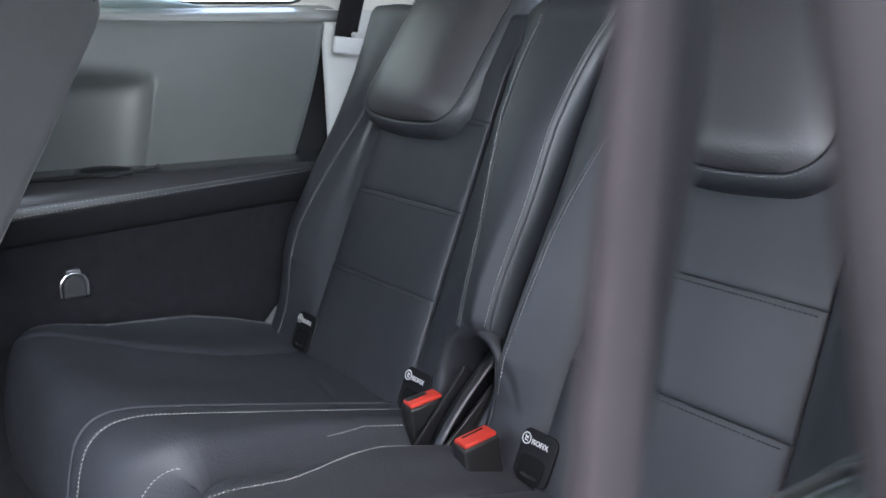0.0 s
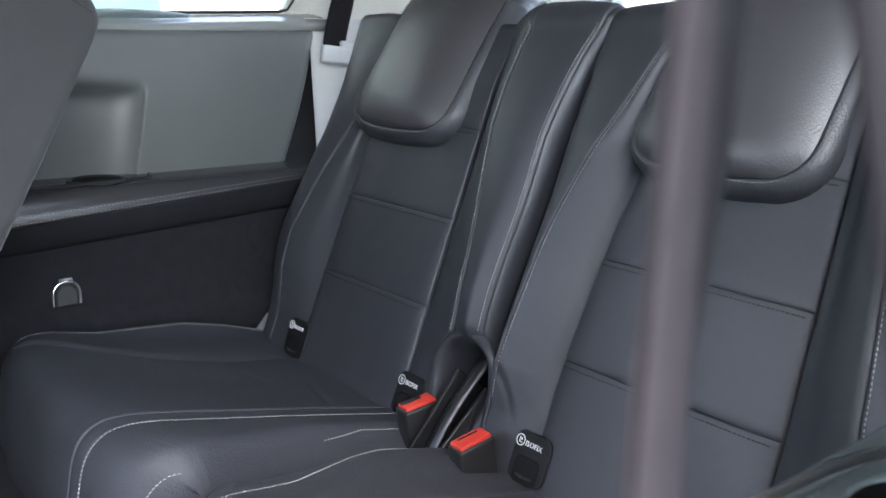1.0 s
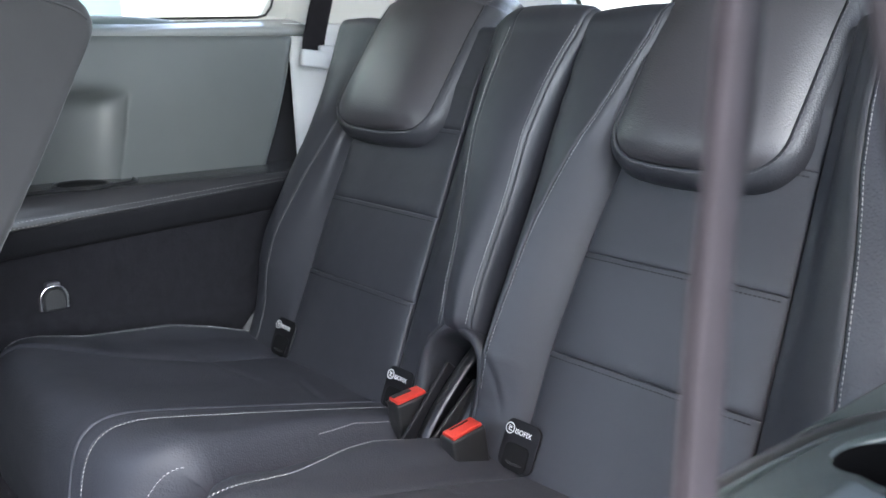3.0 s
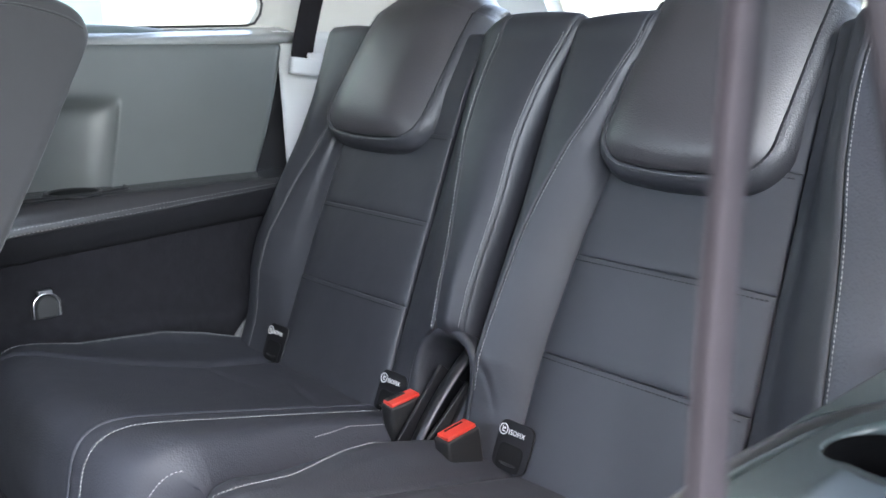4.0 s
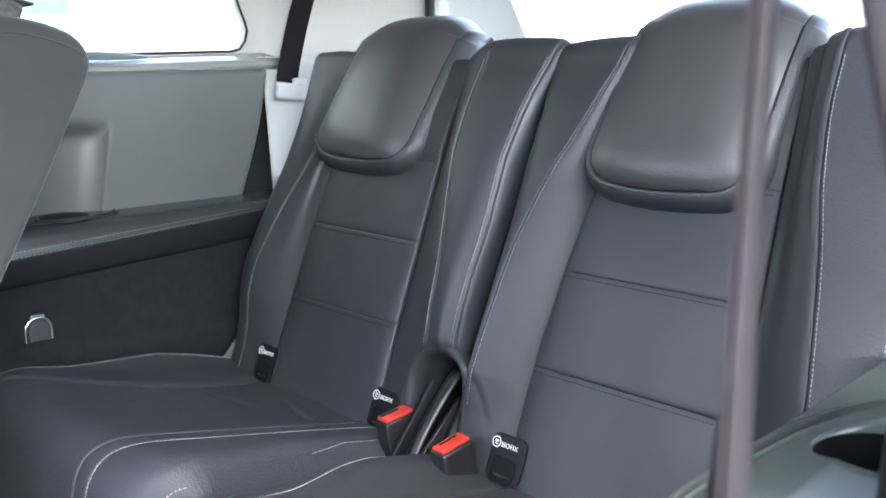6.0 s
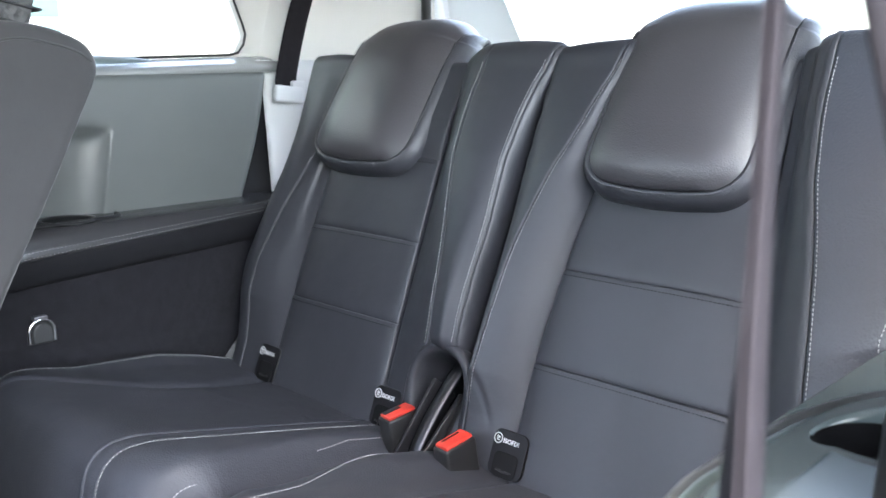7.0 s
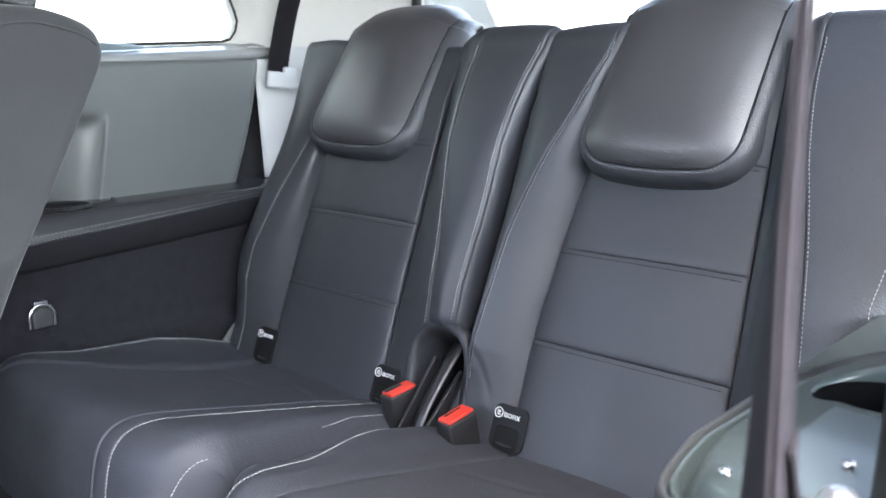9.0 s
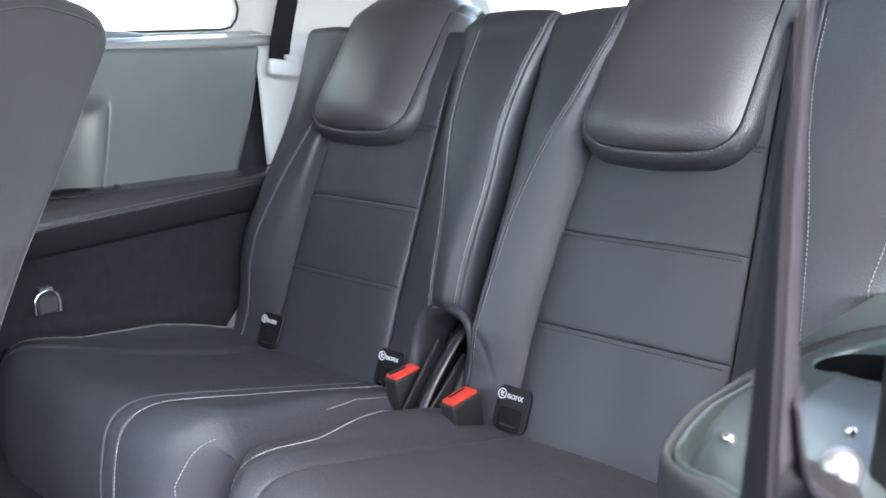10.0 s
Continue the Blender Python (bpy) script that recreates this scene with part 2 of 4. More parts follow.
def on_back(x, s, h):
    x, s, h = np.broadcast_arrays(np.asarray(x, float), np.asarray(s, float), np.asarray(h, float))
    S, N = np.array((0, 0.3714, 0.9285)), np.array((0, -0.9285, 0.3714))
    a = np.clip((s - S_TURN) / R_TURN, 0, 1.9)
    straight = np.minimum(s, S_TURN)
    up = straight + (R_TURN + h) * np.sin(a)
    out = (R_TURN + h) * np.cos(a) - R_TURN
    return np.array((0, -0.019, 0.282)) + x[..., None] * np.array((1.0, 0, 0)) + up[..., None] * S + out[..., None] * N


def back_normal(x, s):
    a = np.clip((np.asarray(s, float) - S_TURN) / R_TURN, 0, 1.9)
    S, N = np.array((0, 0.3714, 0.9285)), np.array((0, -0.9285, 0.3714))
    return np.cos(a)[..., None] * N + np.sin(a)[..., None] * S


def row(table):
    """A smooth function of one number from (number, value) pairs."""
    k = np.array(sorted(table), float)

    def f(v):
        v = np.asarray(v, float)
        return sum(np.interp(v + o, k[:, 0], k[:, 1]) for o in (-0.03, -0.015, 0, 0.015, 0.03)) / 5
    return f


def even(points, n):
    """Resample each row of (m, 2) cross-sections at even steps."""
    return spline(points, n)


def spaced(a, b, step, fine):
    """Steps from a to b, closer together near both ends."""
    n = max(6, int((b - a) / step))
    t = np.linspace(0, 1, n)
    core = a + (b - a) * t
    edge = np.array((0.0004, 0.001, 0.002, 0.0035, 0.0055, 0.008)) * fine
    return np.unique(np.r_[core, a + edge[edge < (b - a) / 3], b - edge[edge < (b - a) / 3]])


def along(c, l, x, bias=0.0):
    """The length along the cross-section c (its running length l) at which it reaches x."""
    i = int(np.argmin(np.abs(c[:, 0] - x) + bias * np.arange(len(c)) / len(c)))
    a, b = max(i - 1, 0), min(i + 1, len(c) - 1)
    slope = (c[b, 0] - c[a, 0]) / (l[b] - l[a])
    step = (x - c[i, 0]) / slope if abs(slope) > 0.25 else 0.0
    return float(np.clip(l[i] + step, l[a], l[b]))


def back_pad(name, section, s0, s1, a0, a1, mat, parent, label="", roll=(0.008, 0.008, 0.012, 0.012), sink=(0.008, 0.008, 0.012, 0.012), step=0.0036, thick=0.03, pucker=0.00015, fold=None):
    """A padded panel of a seat back. section(s) gives the cross-section (x, h) there as control places; a0(s) to a1(s) is the stretch of x
    that this panel takes of it. roll and sink: the rounding of the edges at a0, a1, s0 and s1."""
    ss = spaced(s0, s1, step, 1.0)
    na = 40
    P, B = [], []
    for s in ss:
        c = spline(section(s), 160)
        lo, hi = float(a0(s)), float(a1(s))
        flip = c[-1, 0] < c[0, 0]
        length = np.r_[0, np.cumsum(np.linalg.norm(np.diff(c, axis=0), axis=1))]

        def place(x):
            return along(c, length, x, 0.002)
        l0 = 0 if lo is None or np.isneginf(lo) else place(lo)
        l1 = length[-1] if np.isinf(hi) else place(hi)
        u = l0 + (l1 - l0) * (0.5 - 0.5 * np.cos(np.linspace(0, 1, na) * np.pi)) ** 1.0
        x, h = np.interp(u, length, c[:, 0]), np.interp(u, length, c[:, 1])
        h = h - roll_drop(np.abs(u - l0), roll[0], sink[0]) - roll_drop(np.abs(l1 - u), roll[1], sink[1])
        h = h - roll_drop(s - s0, roll[2], sink[2]) - roll_drop(s1 - s, roll[3], sink[3])
        h = h + pucker * math.sin(s * 430 + 2 * math.sin(s * 61)) * (np.exp(-np.abs(u - l0) / 0.007) + np.exp(-np.abs(l1 - u) / 0.007))
        if fold:
            h = h + fold(x, s)
        P.append(on_back(x, s, h))
        B.append(on_back(x, s, np.minimum(h - 0.004, -thick)))
    return part(name, sheet(name, np.array(P), mat, back=np.array(B)), parent, label)


def section_height(section, s, x):
    c = spline(section(s), 200)
    l = np.r_[0, np.cumsum(np.linalg.norm(np.diff(c, axis=0), axis=1))]
    return float(np.interp(along(c, l, x), l, c[:, 1]))


def back_seam(name, section, s0, s1, xs, parent, mat=None, lift=0.0004, pitch=0.0047):
    ss = np.linspace(s0, s1, 90)
    p = np.array([on_back(float(xs(s)), s, section_height(section, s, float(xs(s))) + lift) for s in ss])
    n = np.array([back_normal(0, s) for s in ss])
    return part(name, stitches(name, p, n, mat or THREAD, pitch=pitch), parent, "pale grey contrast stitching" if mat is None else "grey stitching")


def low(s):
    """The bolsters flatten out towards the foot and the shoulders of the back."""
    return float(np.interp(s, (-0.07, 0.0, 0.03, 0.08, 0.14, 0.34, 0.47), (0.05, 0.10, 0.3, 0.8, 1.0, 1.0, 0.42)))


def make_back(seat, side):
    """The upholstered back of one seat. side -1: the seat at x < 0; 1: the other."""
    back = part("backrest", box("backrest_core", (0.44, 0.05, 0.44), CORE, Matrix.Translation((side * 0.25, 0.125, 0.46)) @ Matrix.Rotation(radians(-21.8), 4, "X"), 0.02), seat, "upright black leather backrest")
    out = row([(-0.1, -0.366), (0.2, -0.366), (0.3, -0.360), (0.38, -0.346), (0.5, -0.336)]) if side < 0 else row([(-0.1, 0.389), (0.07, 0.387), (0.34, 0.374), (0.5, 0.368)])
    inn = row([(-0.1, -0.112), (0.1, -0.117), (0.6, -0.122)]) if side < 0 else row([(-0.1, 0.128), (0.1, 0.126), (0.23, 0.138), (0.34, 0.155), (0.5, 0.168)])
    inner_edge = inn
    outer_edge = out

    def pad_section(s):
        a, b = float(inner_edge(s)), float(outer_edge(s))
        bow = 0.006
        return [(a + (b - a) * t, 0.001 - 0.014 * min(1, max(0, (s - 0.40) / 0.09)) + bow * low(s) * math.sin(math.pi * t) + 0.0015 * math.sin(9 * t + 5 * s)) for t in (0, 0.12, 0.3, 0.5, 0.7, 0.88, 1)]

    lo = (lambda s: float(min(inner_edge(s), outer_edge(s))) + 0.0006)
    hi = (lambda s: float(max(inner_edge(s), outer_edge(s))) - 0.0006)
    cuts = (-0.075, 0.098, 0.216, 0.338, 0.509)
    sect = pad_section if side > 0 else (lambda s: pad_section(s)[::-1])
    for k in range(4):
        back_pad("insert_pad", sect, cuts[k] + 0.00005, cuts[k + 1] - 0.00005, lo, hi, LEATHER, back,
                 roll=(0.024, 0.024, 0.0130, 0.0028), sink=(0.0045, 0.0045, 0.0026, 0.0007))
        if k < 3:
            # the piece below stands proud as a narrow welt, sewn down along its lower side
            c = cuts[k + 1] - 0.0058
            xs = np.linspace(float(lo(c)) + 0.003, float(hi(c)) - 0.003, 60)
            p = np.array([on_back(x, c, section_height(sect, c, x) - 0.0001) for x in xs])
            part("seam", stitches("seam", p, np.array([back_normal(0, c)] * 60), DARK_THREAD, length=0.0040, wide=0.0014, high=0.0005), back, "black stitched cross seam")

    # the outer bolster, in two leathers that meet at a stitched seam
    def outer_section(s):
        k = low(s) * (float(np.interp(s, (0.22, 0.34, 0.46), (1.0, 0.75, 0.45))) if side < 0 else 1.0)
        c, e = abs(float(out(s))), float(seam_o(s))
        tail = ((0.022, 0.027), (0.040, 0.020), (0.052, 0.004), (0.057, -0.02), (0.058, -0.07), (0.056, -0.11)) if side < 0 else ((0.03, 0.036), (0.055, 0.026), (0.075, 0.008), (0.084, -0.02), (0.086, -0.06), (0.085, -0.11))
        w = float(np.interp(s, (0.0, 0.12, 0.22, 0.3, 0.5), (-0.024, 0.0, 0.004, 0.014, 0.060))) if side < 0 else float(np.interp(s, (0.18, 0.32, 0.5), (0.0, 0.04, 0.06)))
        g = 0.78 * min(1.0, (e - c) / 0.078) if side < 0 else 1.0
        pts = [(c - 0.0008, -0.006), (c + 0.005, -0.0035), (c + 0.016, 0.003 * k * g), (c + (e - c) * 0.5, 0.020 * k * g), (c + (e - c) * 0.8, 0.032 * k * g), (e, 0.036 * k * g)]
        pts += [(e + x + w * x / 0.05, h * k if h > 0 else h) for x, h in tail]
        return [(side * x, h) for x, h in pts]
    seam_o = row([(-0.1, 0.466), (0.07, 0.465), (0.13, 0.461), (0.21, 0.450), (0.267, 0.442), (0.34, 0.426), (0.42, 0.411), (0.5, 0.408)]) if side > 0 else row([(-0.1, 0.446), (0.07, 0.447), (0.12, 0.447), (0.17, 0.437), (0.24, 0.421), (0.3, 0.402), (0.36, 0.384), (0.5, 0.362)])
    so = lambda s: side * float(seam_o(s))
    first, last = (lambda s: float(out(s)) - side * 0.0008), (lambda s: np.inf)
    back_pad("bolster", outer_section, -0.075, 0.509, first, so, LEATHER, back, roll=(0.004, 0.004, 0.03, 0.01), sink=(0.004, 0.0025, 0.03, 0.006))
    back_pad("side_wing", outer_section, -0.075, 0.509, so, last, PEBBLED if side > 0 else LEATHER, back, roll=(0.004, 0.004, 0.03, 0.01), sink=(0.0025, 0.002, 0.03, 0.006), label="grained black leather side wing")
    back_seam("stitching", outer_section, 0.0, 0.482 if side > 0 else 0.325, lambda s: so(s) + 0.0042, back, None if side > 0 else GREY_THREAD)
    if side > 0:
        back_seam("stitching", outer_section, 0.0, 0.46, lambda s: so(s) + float(np.interp(s, (0.0, 0.2, 0.32, 0.46), (0.058, 0.061, 0.098, 0.125))), back)

    # the inner bolster
    if side < 0:
        sa = row([(0.0, -0.026), (0.077, -0.026), (0.126, -0.027), (0.203, -0.035), (0.312, -0.055), (0.41, -0.069), (0.49, -0.066)])
        sb = row([(0.0, 0.014), (0.105, 0.016), (0.188, 0.018), (0.242, 0.024), (0.326, 0.022), (0.403, 0.024), (0.46, 0.034), (0.5, 0.050)])

        def inner_section(s):
            k, e = low(s), float(sb(s))
            a, m = float(inn(s)), float(sa(s))
            return [(a - 0.0008, -0.008), (a + 0.004, -0.0045), (a + 0.016, 0.005 * k), (a + (m - a) * 0.6, 0.024 * k), (m, 0.035 * k), (m + (e - m) * 0.5, 0.039 * k), (e - 0.012, 0.034 * k), (e + 0.003, 0.022 * k), (e + 0.010, -0.002), (e + 0.012, -0.04), (e + 0.012, -0.11)]
        foot = lambda s: float(np.interp(s, (-0.08, 0.0, 0.04, 0.066, 0.085), (-0.052, -0.055, -0.057, -0.050, float(sa(0.085)))))
        edge = lambda s: foot(s) if s < 0.085 else float(sa(s))
        back_pad("bolster", inner_section, -0.075, 0.509, lambda s: float(inn(s)) - 0.0008, edge, LEATHER, back, roll=(0.004, 0.004, 0.03, 0.01), sink=(0.004, 0.0025, 0.03, 0.006))
        back_pad("centre_strip", inner_section, 0.082, 0.509, lambda s: float(sa(s)), lambda s: float(sb(s)), LEATHER, back, roll=(0.004, 0.004, 0.02, 0.01), sink=(0.0025, 0.0025, 0.02, 0.006))
        back_pad("side_wing", inner_section, 0.082, 0.509, lambda s: float(sb(s)), last, LEATHER, back, roll=(0.004, 0.004, 0.02, 0.01), sink=(0.0025, 0.002, 0.02, 0.006))
        back_seam("stitching", inner_section, 0.085, 0.484, lambda s: float(sa(s)) - 0.004, back)
        back_seam("stitching", inner_section, 0.095, 0.484, lambda s: float(sb(s)) - 0.004, back)
        # the arched recess over the buckles
        arch = spline([(-0.056, -0.06), (-0.057, 0.0), (-0.056, 0.04), (-0.042, 0.070), (-0.012, 0.084), (0.018, 0.080), (0.034, 0.066), (0.040, 0.045), (0.042, 0.01), (0.042, -0.06)], 80)
        cen = np.array((-0.008, 0.01))
        P = []
        for x, s in arch:
            d = np.array((x, s)) - cen
            d /= np.linalg.norm(d)
            k = low(s)
            prof = [(0.0115, 0.0), (0.0112, 0.020 * k), (0.0085, 0.0268 * k), (0.0035, 0.0285 * k), (-0.0015, 0.0245 * k), (-0.0050, 0.015 * k), (-0.007, -0.006), (-0.010, -0.03), (-0.011, -0.06), (-0.011, -0.10)]
            P.append([on_back(x + d[0] * o, s + d[1] * o, h) for o, h in prof])
        part("recess_lining", sheet("recess_lining", np.array(P), NAPPA), back, "dark rounded recess above the buckles")
    else:
        sc = row([(-0.1, 0.055), (0.05, 0.056), (0.08, 0.058), (0.12, 0.063), (0.159, 0.0685), (0.2, 0.071), (0.233, 0.076), (0.309, 0.097), (0.369, 0.120), (0.442, 0.138), (0.49, 0.156)])

        def inner_section(s):
            k, a = max(low(s), float(np.interp(s, (-0.075, -0.03, 0.02, 0.07, 0.14, 0.2), (0.2, 0.3, 0.5, 0.88, 1.0, 0.0)))), float(inn(s))
            m = float(sc(s))
            return [(0.044, -0.11), (0.044, -0.04), (0.046, 0.0), (0.050, 0.014 * k), (0.046 + (m - 0.046) * 0.5, 0.028 * k), (m, 0.033 * k), (m + (a - m) * 0.4, 0.024 * k), (a - (a - m) * 0.2 - 0.002, 0.007 * k), (a - 0.004, -0.0045), (a + 0.0008, -0.008)]
        neg = lambda s: -np.inf
        back_pad("side_wing", inner_section, -0.075, 0.509, neg, lambda s: float(sc(s)), LEATHER, back, roll=(0.004, 0.004, 0.03, 0.01), sink=(0.002, 0.0025, 0.03, 0.006))
        back_pad("bolster", inner_section, -0.075, 0.509, lambda s: float(sc(s)), lambda s: float(inn(s)) + 0.0004, LEATHER, back, roll=(0.004, 0.004, 0.03, 0.01), sink=(0.0025, 0.004, 0.03, 0.006),
                 fold=lambda x, s: 0.5 * (-0.0030 * np.exp(-((s - 0.062 + 0.7 * (x - 0.060) + 30 * (x - 0.060) ** 2) / 0.0060) ** 2) + 0.0020 * np.exp(-((s - 0.078 + 0.7 * (x - 0.060) + 24 * (x - 0.060) ** 2) / 0.009) ** 2)) * np.exp(-((x - 0.072) / 0.020) ** 2))
        back_seam("stitching", inner_section, 0.03, 0.484, lambda s: float(sc(s)) + 0.004, back)
    return back


def make_headrest(seat, side):
    cx, left = (-0.2635, 1.13) if side < 0 else (0.2515, 1.02)
    S, N = np.array((0, 0.3714, 0.9285)), np.array((0, -0.9285, 0.3714))

    def place(x, s, h):
        x, s, h = (np.asarray(v, float) for v in (x, s, h))
        h = h - 0.010 - 0.215 * (s - 0.33) - 1.0 * np.clip(s - 0.46, 0, 1) ** 2
        return np.array((0, -0.019, 0.282)) + (x + cx)[..., None] * np.array((1.0, 0, 0)) + s[..., None] * S + h[..., None] * N

    # the front runs up from the lower seam and rolls back over the top
    path = spline([(0.3222, 0.0380, 0.0555), (0.3236, 0.0420, 0.0659), (0.3276, 0.0475, 0.0755), (0.3339, 0.0530, 0.0838), (0.3422, 0.0580, 0.0901), (0.3518, 0.0615, 0.0941), (0.3622, 0.0640, 0.0955), (0.38, 0.0660, 0.0958), (0.41, 0.067, 0.0960), (0.46, 0.067, 0.0960), (0.50, 0.067, 0.0960), (0.534, 0.063, 0.0955), (0.560, 0.051, 0.0940), (0.577, 0.029, 0.090), (0.585, 0.0, 0.085), (0.579, -0.032, 0.079), (0.56, -0.056, 0.072), (0.53, -0.068, 0.066), (0.48, -0.072, 0.06)], 150)
    t = np.gradient(path[:, :2], axis=0)
    t /= np.linalg.norm(t, axis=1)[:, None]
    a = np.sin(np.linspace(-1, 1, 61) * np.pi / 2)
    across = np.abs(a) ** 3.3

    def front(k, a, drop):
        d = (float(np.clip(path[k, 1] - 0.0380, 0.0004, 0.029)) if k < 75 else 0.029) * drop * np.where(a < 0, 0.72, 1.0)
        bow = 0.0032 * float(np.clip((0.37 - path[k, 0]) / 0.048, 0, 1)) * (1 - a * a) if k < 75 else 0.0
        return np.stack([a * path[k, 2] * np.where(a < 0, left, 1.0), path[k, 0] + (t[k, 1] * d if k >= 60 else 0.0) - bow, path[k, 1] - (t[k, 0] if k >= 60 else 1.0) * d], -1)
    face = np.array([front(k, a, across) for k in range(150)])
    rest = part("headrest", sheet("headrest", place(face[..., 0], face[..., 1], face[..., 2]), HEADREST), seat, "padded black leather headrest pulled low")
    # the seam round both sides and the foot, and the grained band behind it
    seam = np.vstack([face[::-1, 0], face[0, 1:-1:2], face[:, -1]])
    out = np.stack([seam[:, 0] - np.clip(seam[:, 0], -0.054, 0.054), seam[:, 1] - np.maximum(seam[:, 1], 0.363)], -1)
    out[:, 0] *= np.clip((seam[:, 2] + 0.06) / 0.08, 0.05, 1)
    out /= np.linalg.norm(out, axis=1)[:, None] + 1e-6
    k = np.clip((seam[:, 2] + 0.065) / 0.11, 0.02, 1) * np.clip(1.25 - (seam[:, 1] - 0.50) / 0.08, 0.8, 1)
    rows = []
    for d, h in ((0.0, -0.0022), (0.0010, -0.0003), (0.0022, 0.0002), (0.004, -0.0004), (0.009, -0.004), (0.015, -0.012), (0.019, -0.026), (0.019, -0.044), (0.012, -0.058), (-0.004, -0.069), (-0.03, -0.075)):
        rows.append(place(seam[:, 0] + out[:, 0] * d * k, seam[:, 1] + out[:, 1] * d * k, seam[:, 2] + h * k))
    rows.append(place(seam[:, 0] * 0.1, np.clip(seam[:, 1], 0.40, 0.53), np.full(len(seam), -0.075)))
    part("headrest_shell", sheet("headrest_shell", np.array(rows).transpose(1, 0, 2), NAPPA), rest)
    p = place(seam[:, 0] + out[:, 0] * 0.0045 * k, seam[:, 1] + out[:, 1] * 0.0045 * k, seam[:, 2] + 0.0004)
    nn = np.stack([out[:, 0] * 0.4, np.full(len(seam), -0.93), np.full(len(seam), 0.37)], -1)
    part("stitching", stitches("stitching", p[60:-60], nn[60:-60], GREY_THREAD), rest, "pale grey contrast stitching")
    for sx in (-1, 1):
        p = [on_back(cx + sx * 0.05, 0.40, -0.05), on_back(cx + sx * 0.05, 0.45, -0.05), on_back(cx + sx * 0.05, 0.50, -0.04)]
        part("post", tube("post", p, 0.006, CHROME, 20, 10, up=(1, 0, 0)), rest, "chrome headrest post")
    x = cx + (0.119 if side < 0 else 0.128)
    loop = [on_back(x, 0.492, -0.03), on_back(x + 0.002, 0.505, -0.02), on_back(x + 0.012, 0.508, -0.018), on_back(x + 0.016, 0.498, -0.02), on_back(x + 0.016, 0.48, -0.03)]
    part("release_loop", tube("release_loop", loop, 0.0030, STEEL, 30, 8, up=(0, 1, 0)), seat, "small grey headrest release loop")
    return rest


# ---- cushions: across x, along the profile v from the back edge, proud of it h ----
CUSHION = spline([(0.06, 0.217), (-0.05, 0.2445), (-0.15, 0.270), (-0.25, 0.2945), (-0.33, 0.314), (-0.375, 0.323), (-0.405, 0.321), (-0.424, 0.305), (-0.434, 0.273), (-0.440, 0.22), (-0.436, 0.16)], 400)
CUSHION_V = np.r_[0, np.cumsum(np.linalg.norm(np.diff(CUSHION, axis=0), axis=1))]
V_END = CUSHION_V[-1]


def on_cushion(x, v, h, centre):
    x, v, h = np.broadcast_arrays(np.asarray(x, float), np.asarray(v, float), np.asarray(h, float))
    y, z = np.interp(v, CUSHION_V, CUSHION[:, 0]), np.interp(v, CUSHION_V, CUSHION[:, 1])
    e = 0.004
    ty = np.interp(v + e, CUSHION_V, CUSHION[:, 0]) - np.interp(v - e, CUSHION_V, CUSHION[:, 0])
    tz = np.interp(v + e, CUSHION_V, CUSHION[:, 1]) - np.interp(v - e, CUSHION_V, CUSHION[:, 1])
    l = np.hypot(ty, tz)
    ny, nz = tz / l, -ty / l
    tuck = np.where(x < -0.3, 0.034, 0.045) * np.clip((np.abs(x - centre) - 0.13) / 0.13, 0, 1.2) ** 2 * np.clip((v - 0.30) / 0.15, 0, 1) ** 2
    x = x + 0.020 * np.clip((v - 0.27) / 0.16, 0, 1.2) * np.exp(-((x - 0.02) / 0.075) ** 2)
    return np.stack([x, y + ny * h + tuck, z + nz * h], -1)


def creases(x, v):
    """Folds in the leather: short ones over the inner nose, a few long slack ones across the insert."""
    nose = 0.00045 * np.sin(v * 880 + 260 * x + 2.2 * np.sin(140 * x + 60 * v)) * (0.6 + 0.4 * np.sin(v * 131 + 3)) * np.exp(-((x + 0.030) / 0.013) ** 2 - ((v - 0.487) / 0.034) ** 2)
    slack = -0.0016 * np.exp(-((v - 0.15 - 0.25 * (x + 0.25)) / 0.006) ** 2) * np.exp(-((x + 0.19) / 0.05) ** 2)
    slack = slack - 0.0014 * np.exp(-((v - 0.23 + 0.30 * (x + 0.3)) / 0.008) ** 2) * np.exp(-((x + 0.30) / 0.06) ** 2)
    slack = slack - 0.0018 * np.exp(-((v - 0.20 + 0.35 * (x - 0.24)) / 0.007) ** 2) * np.exp(-((x - 0.22) / 0.06) ** 2)
    return nose + slack


def cushion_pad(name, section, a0, a1, mat, parent, centre, label="", roll=(0.006, 0.006), sink=(0.004, 0.004), v0=0.0, v1=None, step=0.0034):
    vv = spaced(v0, v1 or V_END, step, 1.0)
    P, B = [], []
    for v in vv:
        c = spline(section(v), 160)
        l = np.r_[0, np.cumsum(np.linalg.norm(np.diff(c, axis=0), axis=1))]
        l0 = along(c, l, a0(v)) if a0 else 0.0
        l1 = along(c, l, a1(v)) if a1 else l[-1]
        u = l0 + (l1 - l0) * (0.5 - 0.5 * np.cos(np.linspace(0, 1, 44) * np.pi))
        x, h = np.interp(u, l, c[:, 0]), np.interp(u, l, c[:, 1])
        h = h - roll_drop(u - l0, roll[0], sink[0]) - roll_drop(l1 - u, roll[1], sink[1]) - roll_drop(v - vv[0], 0.03, 0.02)
        h = h + 0.0002 * math.sin(v * 430 + 2 * math.sin(v * 55)) * (np.exp(-np.abs(u - l0) / 0.007) + np.exp(-np.abs(l1 - u) / 0.007)) + creases(x, v)
        P.append(on_cushion(x, v, h, centre))
        B.append(on_cushion(x, v, np.minimum(h - 0.004, -0.05), centre))
    return part(name, sheet(name, np.array(P), mat, back=np.array(B)), parent, label)


